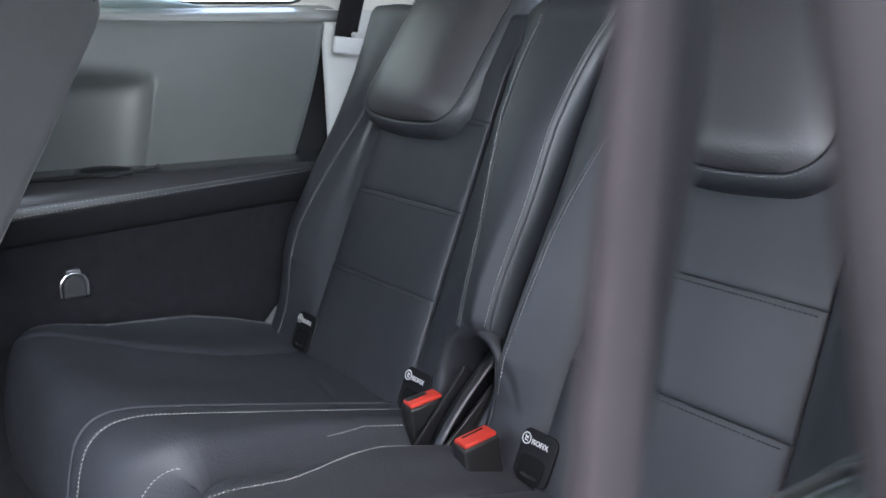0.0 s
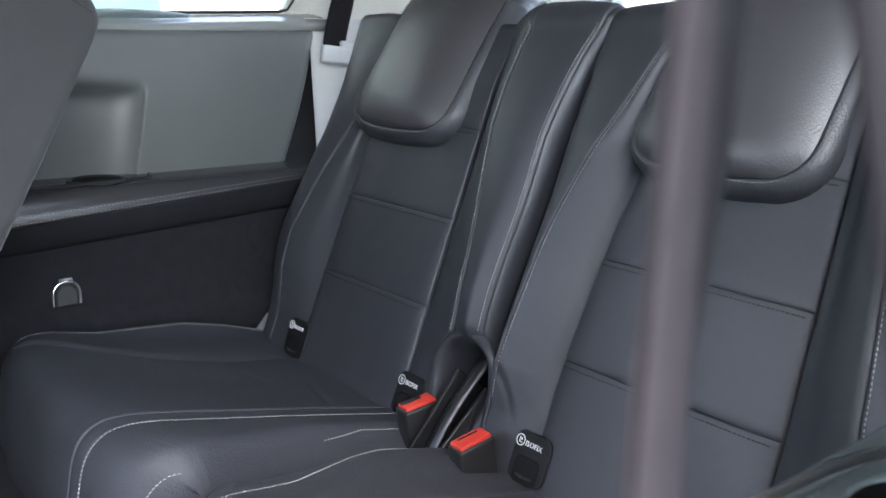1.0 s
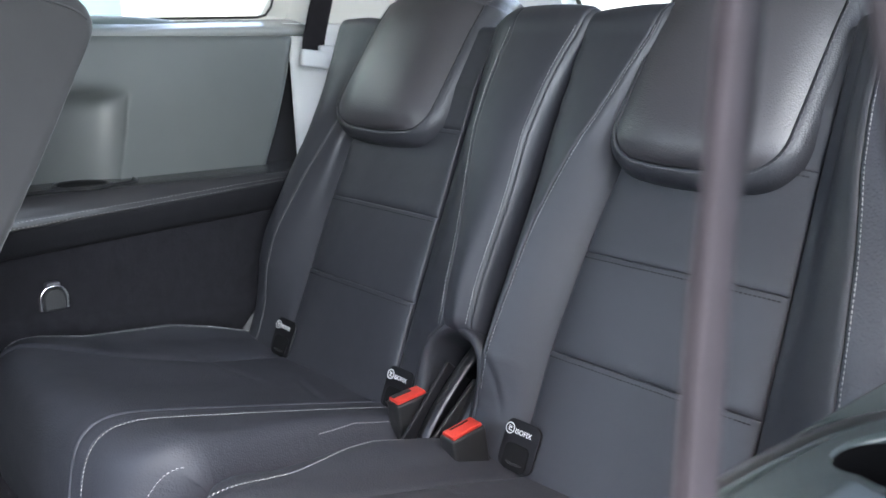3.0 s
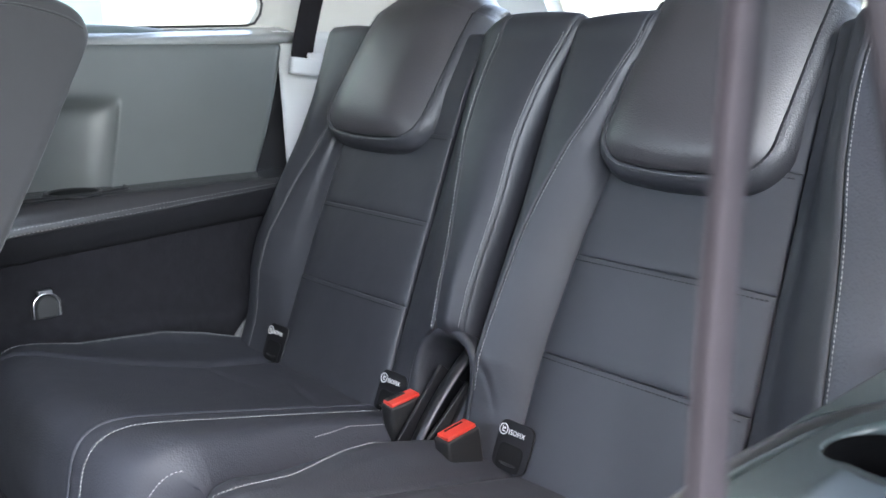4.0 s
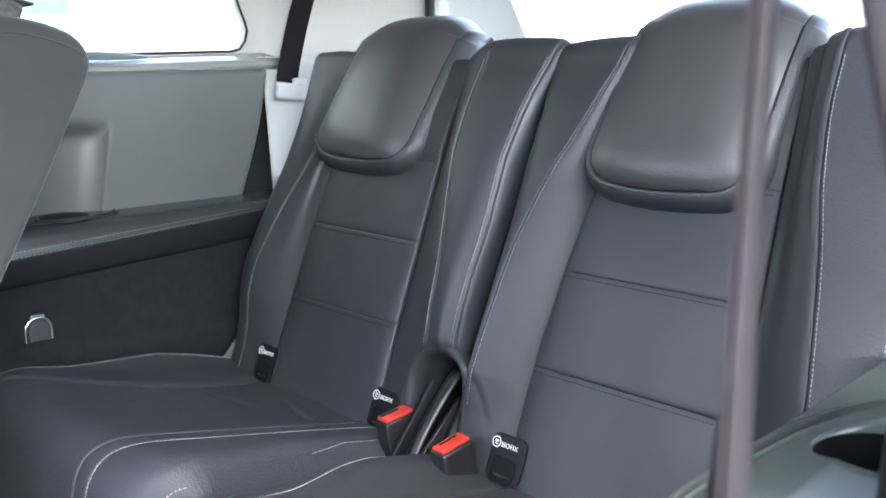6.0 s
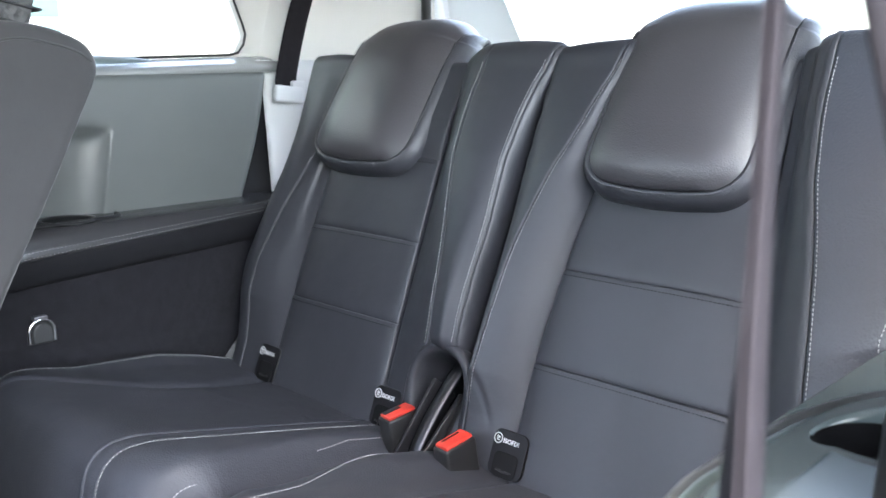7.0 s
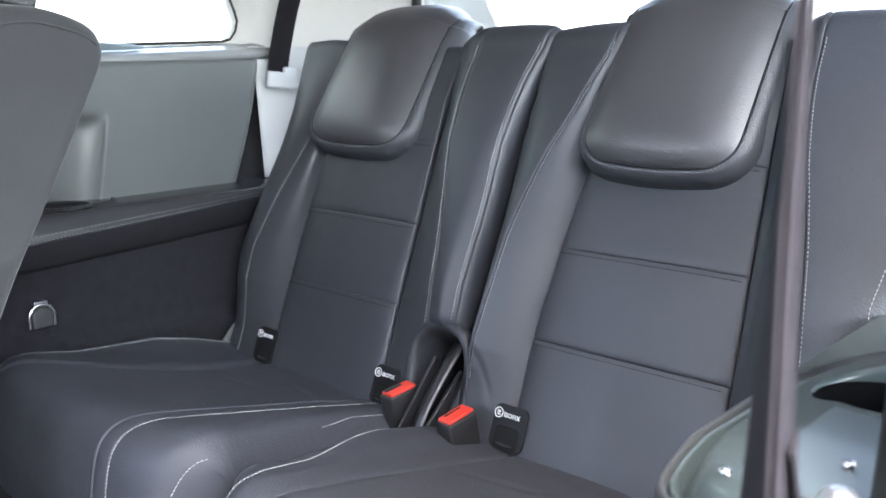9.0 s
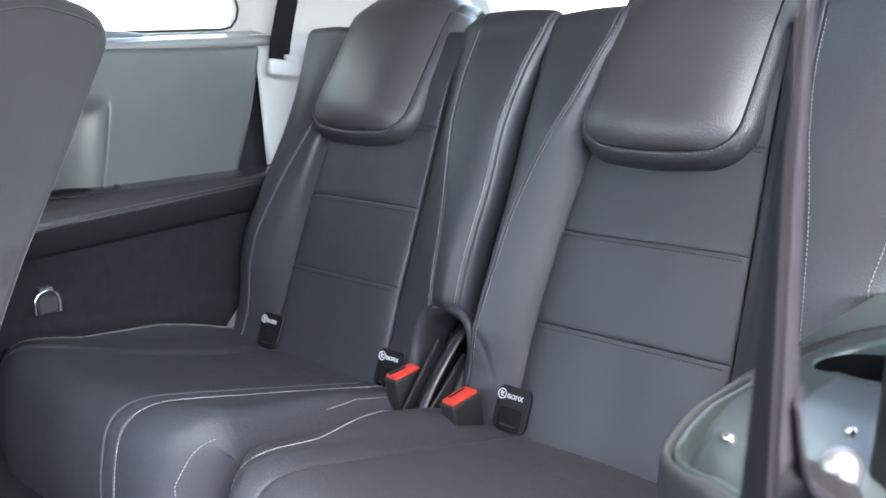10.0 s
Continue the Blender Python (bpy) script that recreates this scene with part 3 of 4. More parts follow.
def cushion_seam(section, xs, v0, v1, parent, centre, wide=0.0011, high=0.0008):
    vv = np.linspace(v0, v1, 120)
    p = []
    for v in vv:
        c = spline(section(v), 200)
        x = float(xs(v))
        l = np.r_[0, np.cumsum(np.linalg.norm(np.diff(c, axis=0), axis=1))]
        p.append(on_cushion(x, v, float(np.interp(along(c, l, x), l, c[:, 1])) + 0.0004, centre))
    p = np.array(p)
    t = np.gradient(p, axis=0)
    n = np.stack([np.zeros(120), t[:, 2], -t[:, 1]], -1)
    n /= np.linalg.norm(n, axis=1)[:, None]
    return part("stitching", stitches("stitching", p, n, THREAD, wide=wide, high=high), parent, "pale grey contrast stitching")


def hump(v):
    """The outer edge swells towards the back."""
    return float(np.interp(v, (0.0, 0.08, 0.16, 0.23, 0.30, 0.36, 0.45), (-0.006, 0.006, 0.012, 0.012, 0.001, -0.009, -0.014)))


def make_cushion(seat, side):
    cx = -0.255 if side < 0 else 0.272
    cush = part("cushion", box("cushion_core", (0.44, 0.36, 0.13), CORE, Matrix.Translation((cx, -0.19, 0.185)) @ Matrix.Rotation(radians(-13), 4, "X"), 0.02), seat, "deep black leather seat cushion")
    e = 1 if side > 0 else -1
    if side < 0:
        edge = row([(0.0, -0.385), (0.10, -0.374), (0.227, -0.340), (0.33, -0.352), (0.40, -0.385), (0.46, -0.425), (0.52, -0.452), (0.66, -0.455)])
        left = lambda v: [(-0.537, -0.12), (-0.537, -0.06), (-0.533, -0.03), (-0.520, -0.014 + hump(v) * 0.7), (-0.50, 0.000 + hump(v)), (-0.484, 0.0045 + hump(v)), (-0.484 + 0.35 * (float(edge(v)) + 0.484), 0.002 + hump(v) * 0.5), (-0.484 + 0.75 * (float(edge(v)) + 0.484), 0.002 + hump(v) * 0.15), (float(edge(v)), -0.001)]
        mid = lambda v: [(float(edge(v)), -0.001), (float(edge(v)) + 0.02, 0.000), (-0.25, -0.002 + 0.004 * math.sin(v * 14)), (-0.16, 0.0), (-0.13, 0.002)]
        ridge = row([(0.0, -0.006), (0.20, -0.013), (0.284, -0.011), (0.376, 0.005), (0.45, 0.011), (0.50, 0.007), (0.53, -0.002), (0.66, -0.008)])
        right = lambda v: [(-0.13, 0.002), (-0.115, 0.003), (-0.10, 0.003), (-0.080 + 0.5 * float(ridge(v)), 0.006), (-0.058 + float(ridge(v)), 0.0085), (-0.044 + float(ridge(v)), 0.0090), (-0.036 + float(ridge(v)), 0.0055), (-0.0300 + 0.95 * float(ridge(v)), -0.004), (-0.020 + 0.7 * float(ridge(v)), -0.022), (-0.006, -0.06), (-0.006, -0.12)]
        cushion_pad("outer_bolster", left, lambda v: -0.484, None, CUSHION_LEATHER, cush, cx, roll=(0.003, 0.022), sink=(0.0015, 0.0065))
        cushion_pad("side_panel", left, None, lambda v: -0.484, CUSHION_LEATHER, cush, cx, roll=(0.004, 0.004), sink=(0.001, 0.0025))
        cushion_pad("insert", mid, None, None, CUSHION_LEATHER, cush, cx, roll=(0.012, 0.008), sink=(0.005, 0.005))
        cushion_pad("piping_strip", right, None, lambda v: -0.103, CUSHION_LEATHER, cush, cx, roll=(0.006, 0.003), sink=(0.004, 0.002))
        cushion_pad("inner_bolster", right, lambda v: -0.103, None, CUSHION_LEATHER, cush, cx, roll=(0.004, 0.004), sink=(0.002, 0.001), step=0.0019)
        vv = np.linspace(0.06, V_END - 0.02, 60)
        part("piping", tube("piping", [on_cushion(-0.1305, v, 0.0005, cx) for v in vv], 0.0024, CUSHION_LEATHER, 120, 8, up=(1, 0, 0)), cush, "raised black leather piping")
        cushion_seam(left, lambda v: -0.4785, 0.04, V_END - 0.05, cush, cx, 0.0021, 0.0014)
        cushion_seam(right, lambda v: -0.099, 0.05, V_END - 0.01, cush, cx)
        cushion_seam(right, lambda v: float(np.interp(v, (0.10, 0.15, 0.20, 0.26), (-0.040, -0.045, -0.046, -0.039))), 0.10, 0.255, cush, cx)
        cushion_seam(right, lambda v: float(np.interp(v, (0.465, 0.50, 0.545), (-0.014, -0.023, -0.033))), 0.478, V_END - 0.02, cush, cx)
    else:
        left = lambda v: [(0.006, -0.12), (0.006, -0.06), (0.010, -0.025), (0.020, -0.008 + hump(v) * 0.7), (0.04, hump(v)), (0.07, 0.004 + hump(v) * 0.6), (0.10, 0.002), (0.135, -0.002)]
        mid = lambda v: [(0.135, -0.002), (0.16, 0.0), (0.25, -0.002 + 0.004 * math.sin(v * 14)), (0.36, 0.0), (0.39, 0.001)]
        right = lambda v: [(0.39, 0.001), (0.43, 0.004), (0.47, 0.004), (0.495, 0.0), (0.515, -0.02), (0.52, -0.06), (0.52, -0.12)]
        swing = row([(0.0, 0.012), (0.10, 0.015), (0.17, 0.020), (0.21, 0.022), (0.265, 0.029), (0.33, 0.044), (0.38, 0.057), (0.46, 0.063), (0.50, 0.058), (0.55, 0.048), (0.66, 0.042)])
        cushion_pad("side_panel", left, None, lambda v: float(swing(v)), CUSHION_LEATHER, cush, cx, roll=(0.004, 0.004), sink=(0.001, 0.0025))
        cushion_pad("inner_bolster", left, lambda v: float(swing(v)), None, CUSHION_LEATHER, cush, cx, roll=(0.004, 0.012), sink=(0.0025, 0.004))
        cushion_pad("insert", mid, None, None, CUSHION_LEATHER, cush, cx, roll=(0.012, 0.02), sink=(0.004, 0.003))
        cushion_pad("outer_bolster", right, None, None, CUSHION_LEATHER, cush, cx, roll=(0.02, 0.004), sink=(0.003, 0.002))
        cushion_seam(left, lambda v: float(swing(v)) + 0.0042, 0.05, V_END - 0.02, cush, cx)
    part("base_frame", box("base_frame", (0.46, 0.34, 0.15), BLACK_PLASTIC, Matrix.Translation((cx, -0.19, 0.085)), 0.015), cush, "black moulded seat base")
    return cush


def isofix_flap(seat, x0, tilt=0.0):
    """A black flap with a round child-seat mark, its word, and a black plate for the opening's shade. x0: its inner
    side.
    """
    m = Matrix.Translation(Vector(on_back(x0 + 0.027, -0.016, 0.003 if 0 < x0 < 0.2 else 0.001))) @ Matrix(((1, 0, 0, 0), (0, 0.3714, -0.9285, 0), (0, 0.9285, 0.3714, 0), (0, 0, 0, 1))) @ Matrix.Rotation(radians(tilt), 4, "Y")
    flap = part("isofix_flap", prism("isofix_flap", rounded(0.052, 0.056, 0.010), 0.0034, GLOSS_BLACK, m, 0.0012), seat, "black child-seat anchor flap with white print")
    # no hole is cut: a black plate shows the opening as dark
    part("opening_plate", prism("opening_plate", rounded(0.036, 0.030, 0.007, cy=-0.0135), 0.0012, CORE, m @ Matrix.Translation((0, 0, 0.0038)), 0.0006), flap, "black plate standing for the shaded anchor opening")
    ring = np.array([[(m @ Vector((-0.018 + r * math.cos(a), 0.016 + r * math.sin(a), 0.0044 + z))) for r, z in ((0.0054, 0), (0.0054, 0.0004), (0.0066, 0.0004), (0.0066, 0))] for a in np.linspace(0, 2 * np.pi, 28, endpoint=False)])
    part("round_mark", sheet("round_mark", ring, PRINT, close_u=True), flap, "white ring mark")
    part("seat_mark", prism("seat_mark", [(-0.0204, 0.0195), (-0.0193, 0.0195), (-0.0188, 0.0144), (-0.0152, 0.0141), (-0.0152, 0.0131), (-0.0200, 0.0131)], 0.0004, PRINT, m @ Matrix.Translation((0, 0, 0.0042)), 0), flap, "white seat mark")
    part("seat_mark", prism("seat_mark", rounded(0.0028, 0.0028, 0.0013, 4, -0.0170, 0.0172), 0.0004, PRINT, m @ Matrix.Translation((0, 0, 0.0042)), 0), flap, "white seat mark")
    lettering("word", "ISOFIX", 0.0080, PRINT, m @ Matrix.Translation((-0.0100, 0.0148, 0.0046)), flap)
    wire = [m @ Vector((-0.012, -0.020, 0.004)), m @ Vector((0.0, -0.021, 0.006)), m @ Vector((0.013, -0.020, 0.004))]
    part("anchor_wire", tube("anchor_wire", wire, 0.0014, BLACK_PLASTIC, 16, 8, up=(0, 1, 0)), flap, "dark anchor wire")
    return flap


def make_seat(side):
    seat = thing("rear_seat", "black leather third-row seat with pale contrast stitching and lowered headrest", "car seat", "third row seats")
    make_back(seat, side)
    make_headrest(seat, side)
    make_cushion(seat, side)
    for x in ((-0.402, -0.122) if side < 0 else (0.100, 0.378)):
        isofix_flap(seat, x)
    return seat


# ---- the setting: floor, side trims, pillars, roof, tailgate, ground ----
piece("ground", box("ground", (400, 400, 0.2), PAVING, Matrix.Translation((0, 0, -0.55)), 0), "pale concrete ground outside the car", "ground")
piece("floor", box("floor", (1.36, 2.66, 0.06), CARPET, Matrix.Translation((0, -0.69, -0.03)), 0.005), "black carpeted cabin floor", "floor")


def profile_wall(name, pts, y0, y1, mat, n=40, ny=30, back=-0.02, bend=None):
    """A trim that runs along the car: the cross-section (x, z) swept from y0 to y1. bend(y, z): what it adds to z."""
    c = spline(pts, n)
    P = np.array([[(x, y, z + (bend(y, z) if bend else 0)) for x, z in c] for y in np.linspace(y0, y1, ny)])
    B = P.copy()
    B[..., 0] += back
    return sheet(name, P, mat, back=B)


facade = tagged(new("glazed_building"), "pale teal glazed building front across the yard", "building")
part("wall", box("wall", (0.4, 16.0, 9.0), PALE_TRIM, Matrix.Translation((-9.2, -4.68, 4.05)), 0), facade)
glazing = box("pane", (0.06, 0.86, 1.9), TEAL, None, 0.01)
# most panes are out of sight, added for teal reflections on the headrests
for k in range(16):
    for z in (0.27, 2.25, 4.23, 6.21):
        part("pane", glazing, facade).location = (-8.98, 2.87 - k, z)

# far side, low: carpeted panel
lower = profile_wall("wall_low", [(-0.550, -0.02), (-0.546, 0.12), (-0.5418, 0.24), (-0.5408, 0.276), (-0.5435, 0.290), (-0.551, 0.301), (-0.5565, 0.312), (-0.557, 0.36), (-0.5575, 0.41), (-0.559, 0.47)], -1.5, 0.55, CARPET, n=80, bend=lambda y, z: -0.075 * (y + 0.16) * float(np.interp(z, (0.1, 0.22, 0.32, 0.38), (0, 1, 1, 0))))
piece("wall_right_low", lower, "black carpeted lower side panel beside the cushion", "side trim")

# far side, the padded ledge
tilt = lambda y, z: float(np.interp(z, (0.425, 0.455, 0.472, 0.486, 0.497), (0.049, 0.055, 0.062, 0.045, 0.0))) * (y + 0.05)
ledge = thing("wall_right_ledge", "black leather-wrapped side ledge with double stitching and cup holder", "armrest", kind="structure")
# darker than the pad above because the shade is coloured in
part("skirt", profile_wall("skirt", [(-0.556, 0.425), (-0.546, 0.432), (-0.5395, 0.448), (-0.5375, 0.462), (-0.5376, 0.4705)], -1.5, 0.20, SKIRT, back=-0.03, bend=tilt), ledge, "lower face coloured near-black for its shade")
part("pad", profile_wall("pad", [(-0.5376, 0.4708), (-0.5380, 0.475), (-0.541, 0.484), (-0.549, 0.494), (-0.562, 0.498), (-0.59, 0.499), (-0.625, 0.499)], -1.5, 0.20, LEDGE, back=-0.03, bend=tilt), ledge)
for z, x in ((0.4805, -0.5397), (0.4745, -0.5380)):
    ys = np.linspace(-0.6, 0.19, 100)
    p = np.array([(x + 0.0004, y, z + tilt(y, z)) for y in ys])
    part("stitching", stitches("stitching", p, np.array([(1, 0, 0)] * 100), GREY_THREAD, pitch=0.006, wide=0.0008, high=0.0006), ledge, "pale grey double stitching")
tray = spline([(-0.36, -0.572), (-0.30, -0.566), (-0.2, -0.568), (-0.158, -0.580), (-0.150, -0.605)], 40)
part("tray_rim", tube("tray_rim", [(x, y, 0.4995) for y, x in tray], 0.003, BLACK_PLASTIC, 50, 8), ledge, "black tray rim")
part("cup_ring", lathe("cup_ring", [(0.036, -0.03), (0.036, 0.0), (0.038, 0.003), (0.042, 0.003), (0.043, 0.0)], BLACK_PLASTIC, Matrix.Translation((-0.592, -0.235, 0.499))), ledge, "black round cup holder")
# flat black disc drawn in place of the shaded well
part("cup_well_disc", lathe("cup_well_disc", [(0.0, 0.0008), (0.0355, 0.0008)], CORE, Matrix.Translation((-0.592, -0.235, 0.499))), ledge)

# far side, the upper panel with its recess
def upper_panel():
    ny, nz = 130, 60
    zs = np.linspace(0.495, 0.722, nz)
    P = np.zeros((ny, nz, 3))
    for j, z in enumerate(zs):
        end = 0.108 + 0.29 * (z - 0.506)
        for i, y in enumerate(np.r_[np.linspace(-1.0, -0.26, 16), np.linspace(-0.25, -0.145, 64), np.linspace(-0.14, end - 0.03, 20), np.linspace(end - 0.028, end, 30)]):
            x = -0.618 + 0.010 * math.sin((z - 0.495) / 0.227 * math.pi)
            inside = max(0.0, -0.143 - 0.15 * (0.640 - z) - y)
            deep = 0.029 * (1 - math.exp(-inside / 0.034)) + 0.002 * min(1, inside / 0.003)
            x -= deep / (1 + math.exp((z - 0.630) / 0.005))
            x -= float(roll_drop(0.722 - z, 0.012, 0.012)) + float(roll_drop(end - y, 0.022, 0.022))
            P[i, j] = (x, y, z)
    B = P.copy()
    B[..., 0] -= 0.02
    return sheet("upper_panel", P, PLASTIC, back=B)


# black sheet in place of the shaded wedge where the panel turns away
piece("wall_right_gap_shade", profile_wall("gap", [(-0.640, 0.49), (-0.655, 0.60), (-0.660, 0.735)], 0.06, 0.19, GLOSS_BLACK), "black sheet for the shade between side panel and pillar", "trim")
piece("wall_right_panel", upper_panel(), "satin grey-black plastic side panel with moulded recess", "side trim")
sill = [(-0.626, 0.716), (-0.622, 0.724), (-0.628, 0.731), (-0.65, 0.737), (-0.68, 0.7425), (-0.70, 0.7445), (-0.71, 0.742)]
piece("window_sill_right", profile_wall("sill", sill, -1.5, 0.20, SILL, back=-0.03, bend=lambda y, z: 0.03 * y), "satin dark grey window sill trim", "trim")
cov = np.array([[(-0.664 + 0.022 * r * math.sin(a), -0.142 + 0.105 * r * math.cos(a), 0.7425 + 0.006 * (1 - r * r) - 0.3 * 0.022 * r * math.sin(a)) for r in np.linspace(0, 1, 8)] for a in np.linspace(0, 2 * np.pi, 48, endpoint=False)])
piece("tweeter_cover", sheet("tweeter_cover", cov, GRILLE, close_u=True), "oval grey tweeter cover set in the sill", "speaker", "")

# far side, outer skin round the quarter window, with a real opening
def window_wall(sign, name, front):
    w = thing(name, "pale grey trim round the rear side window", "side wall", kind="structure")
    s = sign
    f = front
    hole = [(f, 0.75 + 0.03 * f), (f * 0.5, 0.75 + 0.015 * f), (0.10, 0.7515), (0.140, 0.7545), (0.162, 0.765), (0.1695, 0.785), (0.158, 0.815), (0.139, 0.86), (0.10, 0.95), (0.04, 1.02), (f * 0.5, 1.04), (f, 1.05)]
    rim = [(f - 0.03, 0.55), (f * 0.5, 0.55), (0.15, 0.55), (0.25, 0.55), (0.6, 0.60), (0.62, 0.78), (0.55, 0.95), (0.45, 1.12), (0.2, 1.16), (f * 0.5, 1.18), (f - 0.03, 1.18)]
    a, b = np.array(hole), np.array(rim)
    P, B = [], []
    for p, q in zip(np.vstack([spline(a, 80), a[:1]]), np.vstack([spline(b, 80), b[:1]])):
        P.append([(s * (0.700 - 0.10 * max(0, z - 0.75) - 0.006 * (1 - t)), y, z) for t in np.linspace(0, 1, 8) for y, z in [p + (q - p) * t]])
    P = np.array(P)
    B = P.copy()
    B[..., 0] += s * 0.03
    part("surround", sheet("surround", P, PALE_TRIM, back=B), w)
    ring = [(s * (0.6935 - 0.10 * max(0, z - 0.75)), y, z) for y, z in spline(a, 90)]
    part("window_seal", tube("window_seal", ring, 0.0024, BLACK_PLASTIC, 140, 8, up=(1, 0, 0)), w, "thin black rubber window seal")
    g = np.array([[(s * (0.712 - 0.10 * max(0, z - 0.75)), y, z) for z in np.linspace(0.73, 1.07, 6)] for y in np.linspace(f - 0.01, 0.18, 6)])
    pane = part("pane", sheet("pane", g, GLASS), w, "clear quarter window glass")
    pane.visible_shadow = False
    return w


window_wall(-1, "wall_right_window", -1.10)

# far rear corner: pillar trim behind the seat
pillar = np.array([[(-0.695 + 0.205 * t ** 1.4, 0.19 + 0.28 * t, z) for z in np.linspace(0.30, 1.15, 30)] for t in np.linspace(0, 1, 24)])
piece("pillar_right_rear", sheet("pillar", pillar, PALE_TRIM, back=pillar + np.array((-0.02, 0.02, 0))), "pale grey rear pillar trim behind the belt", "pillar trim")
low_p = np.array([[(-0.634 + 0.17 * t ** 1.6 - 0.02 * max(0, (z - 0.70) / 0.06), 0.172 - 0.05 * (z - 0.5) + 0.28 * t, z) for z in np.linspace(0.28, 0.742, 30)] for t in np.linspace(0, 1, 24)])
piece("pillar_right_low", sheet("pillar_low", low_p, GREY_TRIM, back=low_p + np.array((-0.02, 0.02, 0))), "light grey lower pillar trim under the belt guide", "pillar trim")

# tailgate with the rear window
gate = thing("tailgate", "closed tailgate with wide rear window and dark seal", "tailgate", kind="structure")
G = lambda x, z: (x, 0.62 - 0.30 * max(0, z - 0.70), z)
for name, pts in (("lower_panel", [(-0.66, 0.0), (0.66, 0.0), (0.66, 0.72), (-0.66, 0.72)]), ("top_panel", [(-0.62, 1.08), (0.62, 1.08), (0.6, 1.2), (-0.6, 1.2)]),
                  ("side_frame", [(-0.66, 0.72), (-0.595, 0.72), (-0.565, 1.08), (-0.62, 1.08)]), ("side_frame", [(0.595, 0.72), (0.66, 0.72), (0.62, 1.08), (0.565, 1.08)])):
    c = np.array(pts)
    P = np.array([[G(*((c[0] * (1 - u) + c[1] * u) * (1 - v) + (c[3] * (1 - u) + c[2] * u) * v)) for v in np.linspace(0, 1, 8)] for u in np.linspace(0, 1, 8)])
    part(name, sheet(name, P, GREY_TRIM, back=P + np.array((0, 0.04, 0))), gate)
P = np.array([[(x, 0.635 - 0.30 * (z - 0.70), z) for z in np.linspace(0.71, 1.09, 6)] for x in np.linspace(-0.61, 0.61, 6)])
part("pane", sheet("pane", P, GLASS), gate, "clear rear window glass").visible_shadow = False
part("seal", tube("seal", [(-0.50, 0.42, 0.62), (-0.489, 0.445, 0.80), (-0.47, 0.42, 0.95), (-0.45, 0.38, 1.10)], 0.010, BLACK_PLASTIC, 50, 8, up=(1, 0, 0)), gate, "dark tailgate seal")

# roof
crown = lambda x: 1.20 - 0.072 * (x / 0.66) ** 2
P = np.array([[(x, y, crown(x)) for y in np.linspace(-2.0, 0.55, 30)] for x in np.linspace(-0.66, 0.66, 24)])
piece("ceiling", sheet("headliner", P, HEADLINER, back=P + np.array((0, 0, 0.04))), "warm grey cloth headliner under the roof", "headliner")
piece("front_bulkhead", box("front_bulkhead", (1.36, 0.05, 0.75), CORE, Matrix.Translation((0, -2.0, 0.375)), 0.01), "plain dark wall that closes the cabin", "wall")

# two unseen dark panels, added to keep low light from ahead off the seats
piece("wall_left_front_blocker", box("wall_left_front_blocker", (0.04, 0.90, 1.14), CORE, Matrix.Translation((0.70, -1.60, 0.57)), 0.01), "unseen plain dark side wall added to block light ahead of the door opening", "wall")
piece("wall_left_blocker", box("wall_left_blocker", (0.92, 0.05, 1.20), CORE, Matrix.Translation((1.14, -1.28, 0.50)) @ Matrix.Rotation(radians(-18), 4, "Z"), 0.02), "unseen plain dark panel added to block low light, placed like an opened door", "door")

# near side: quarter window and trim with cup holder
window_wall(1, "wall_left_window", -0.24)


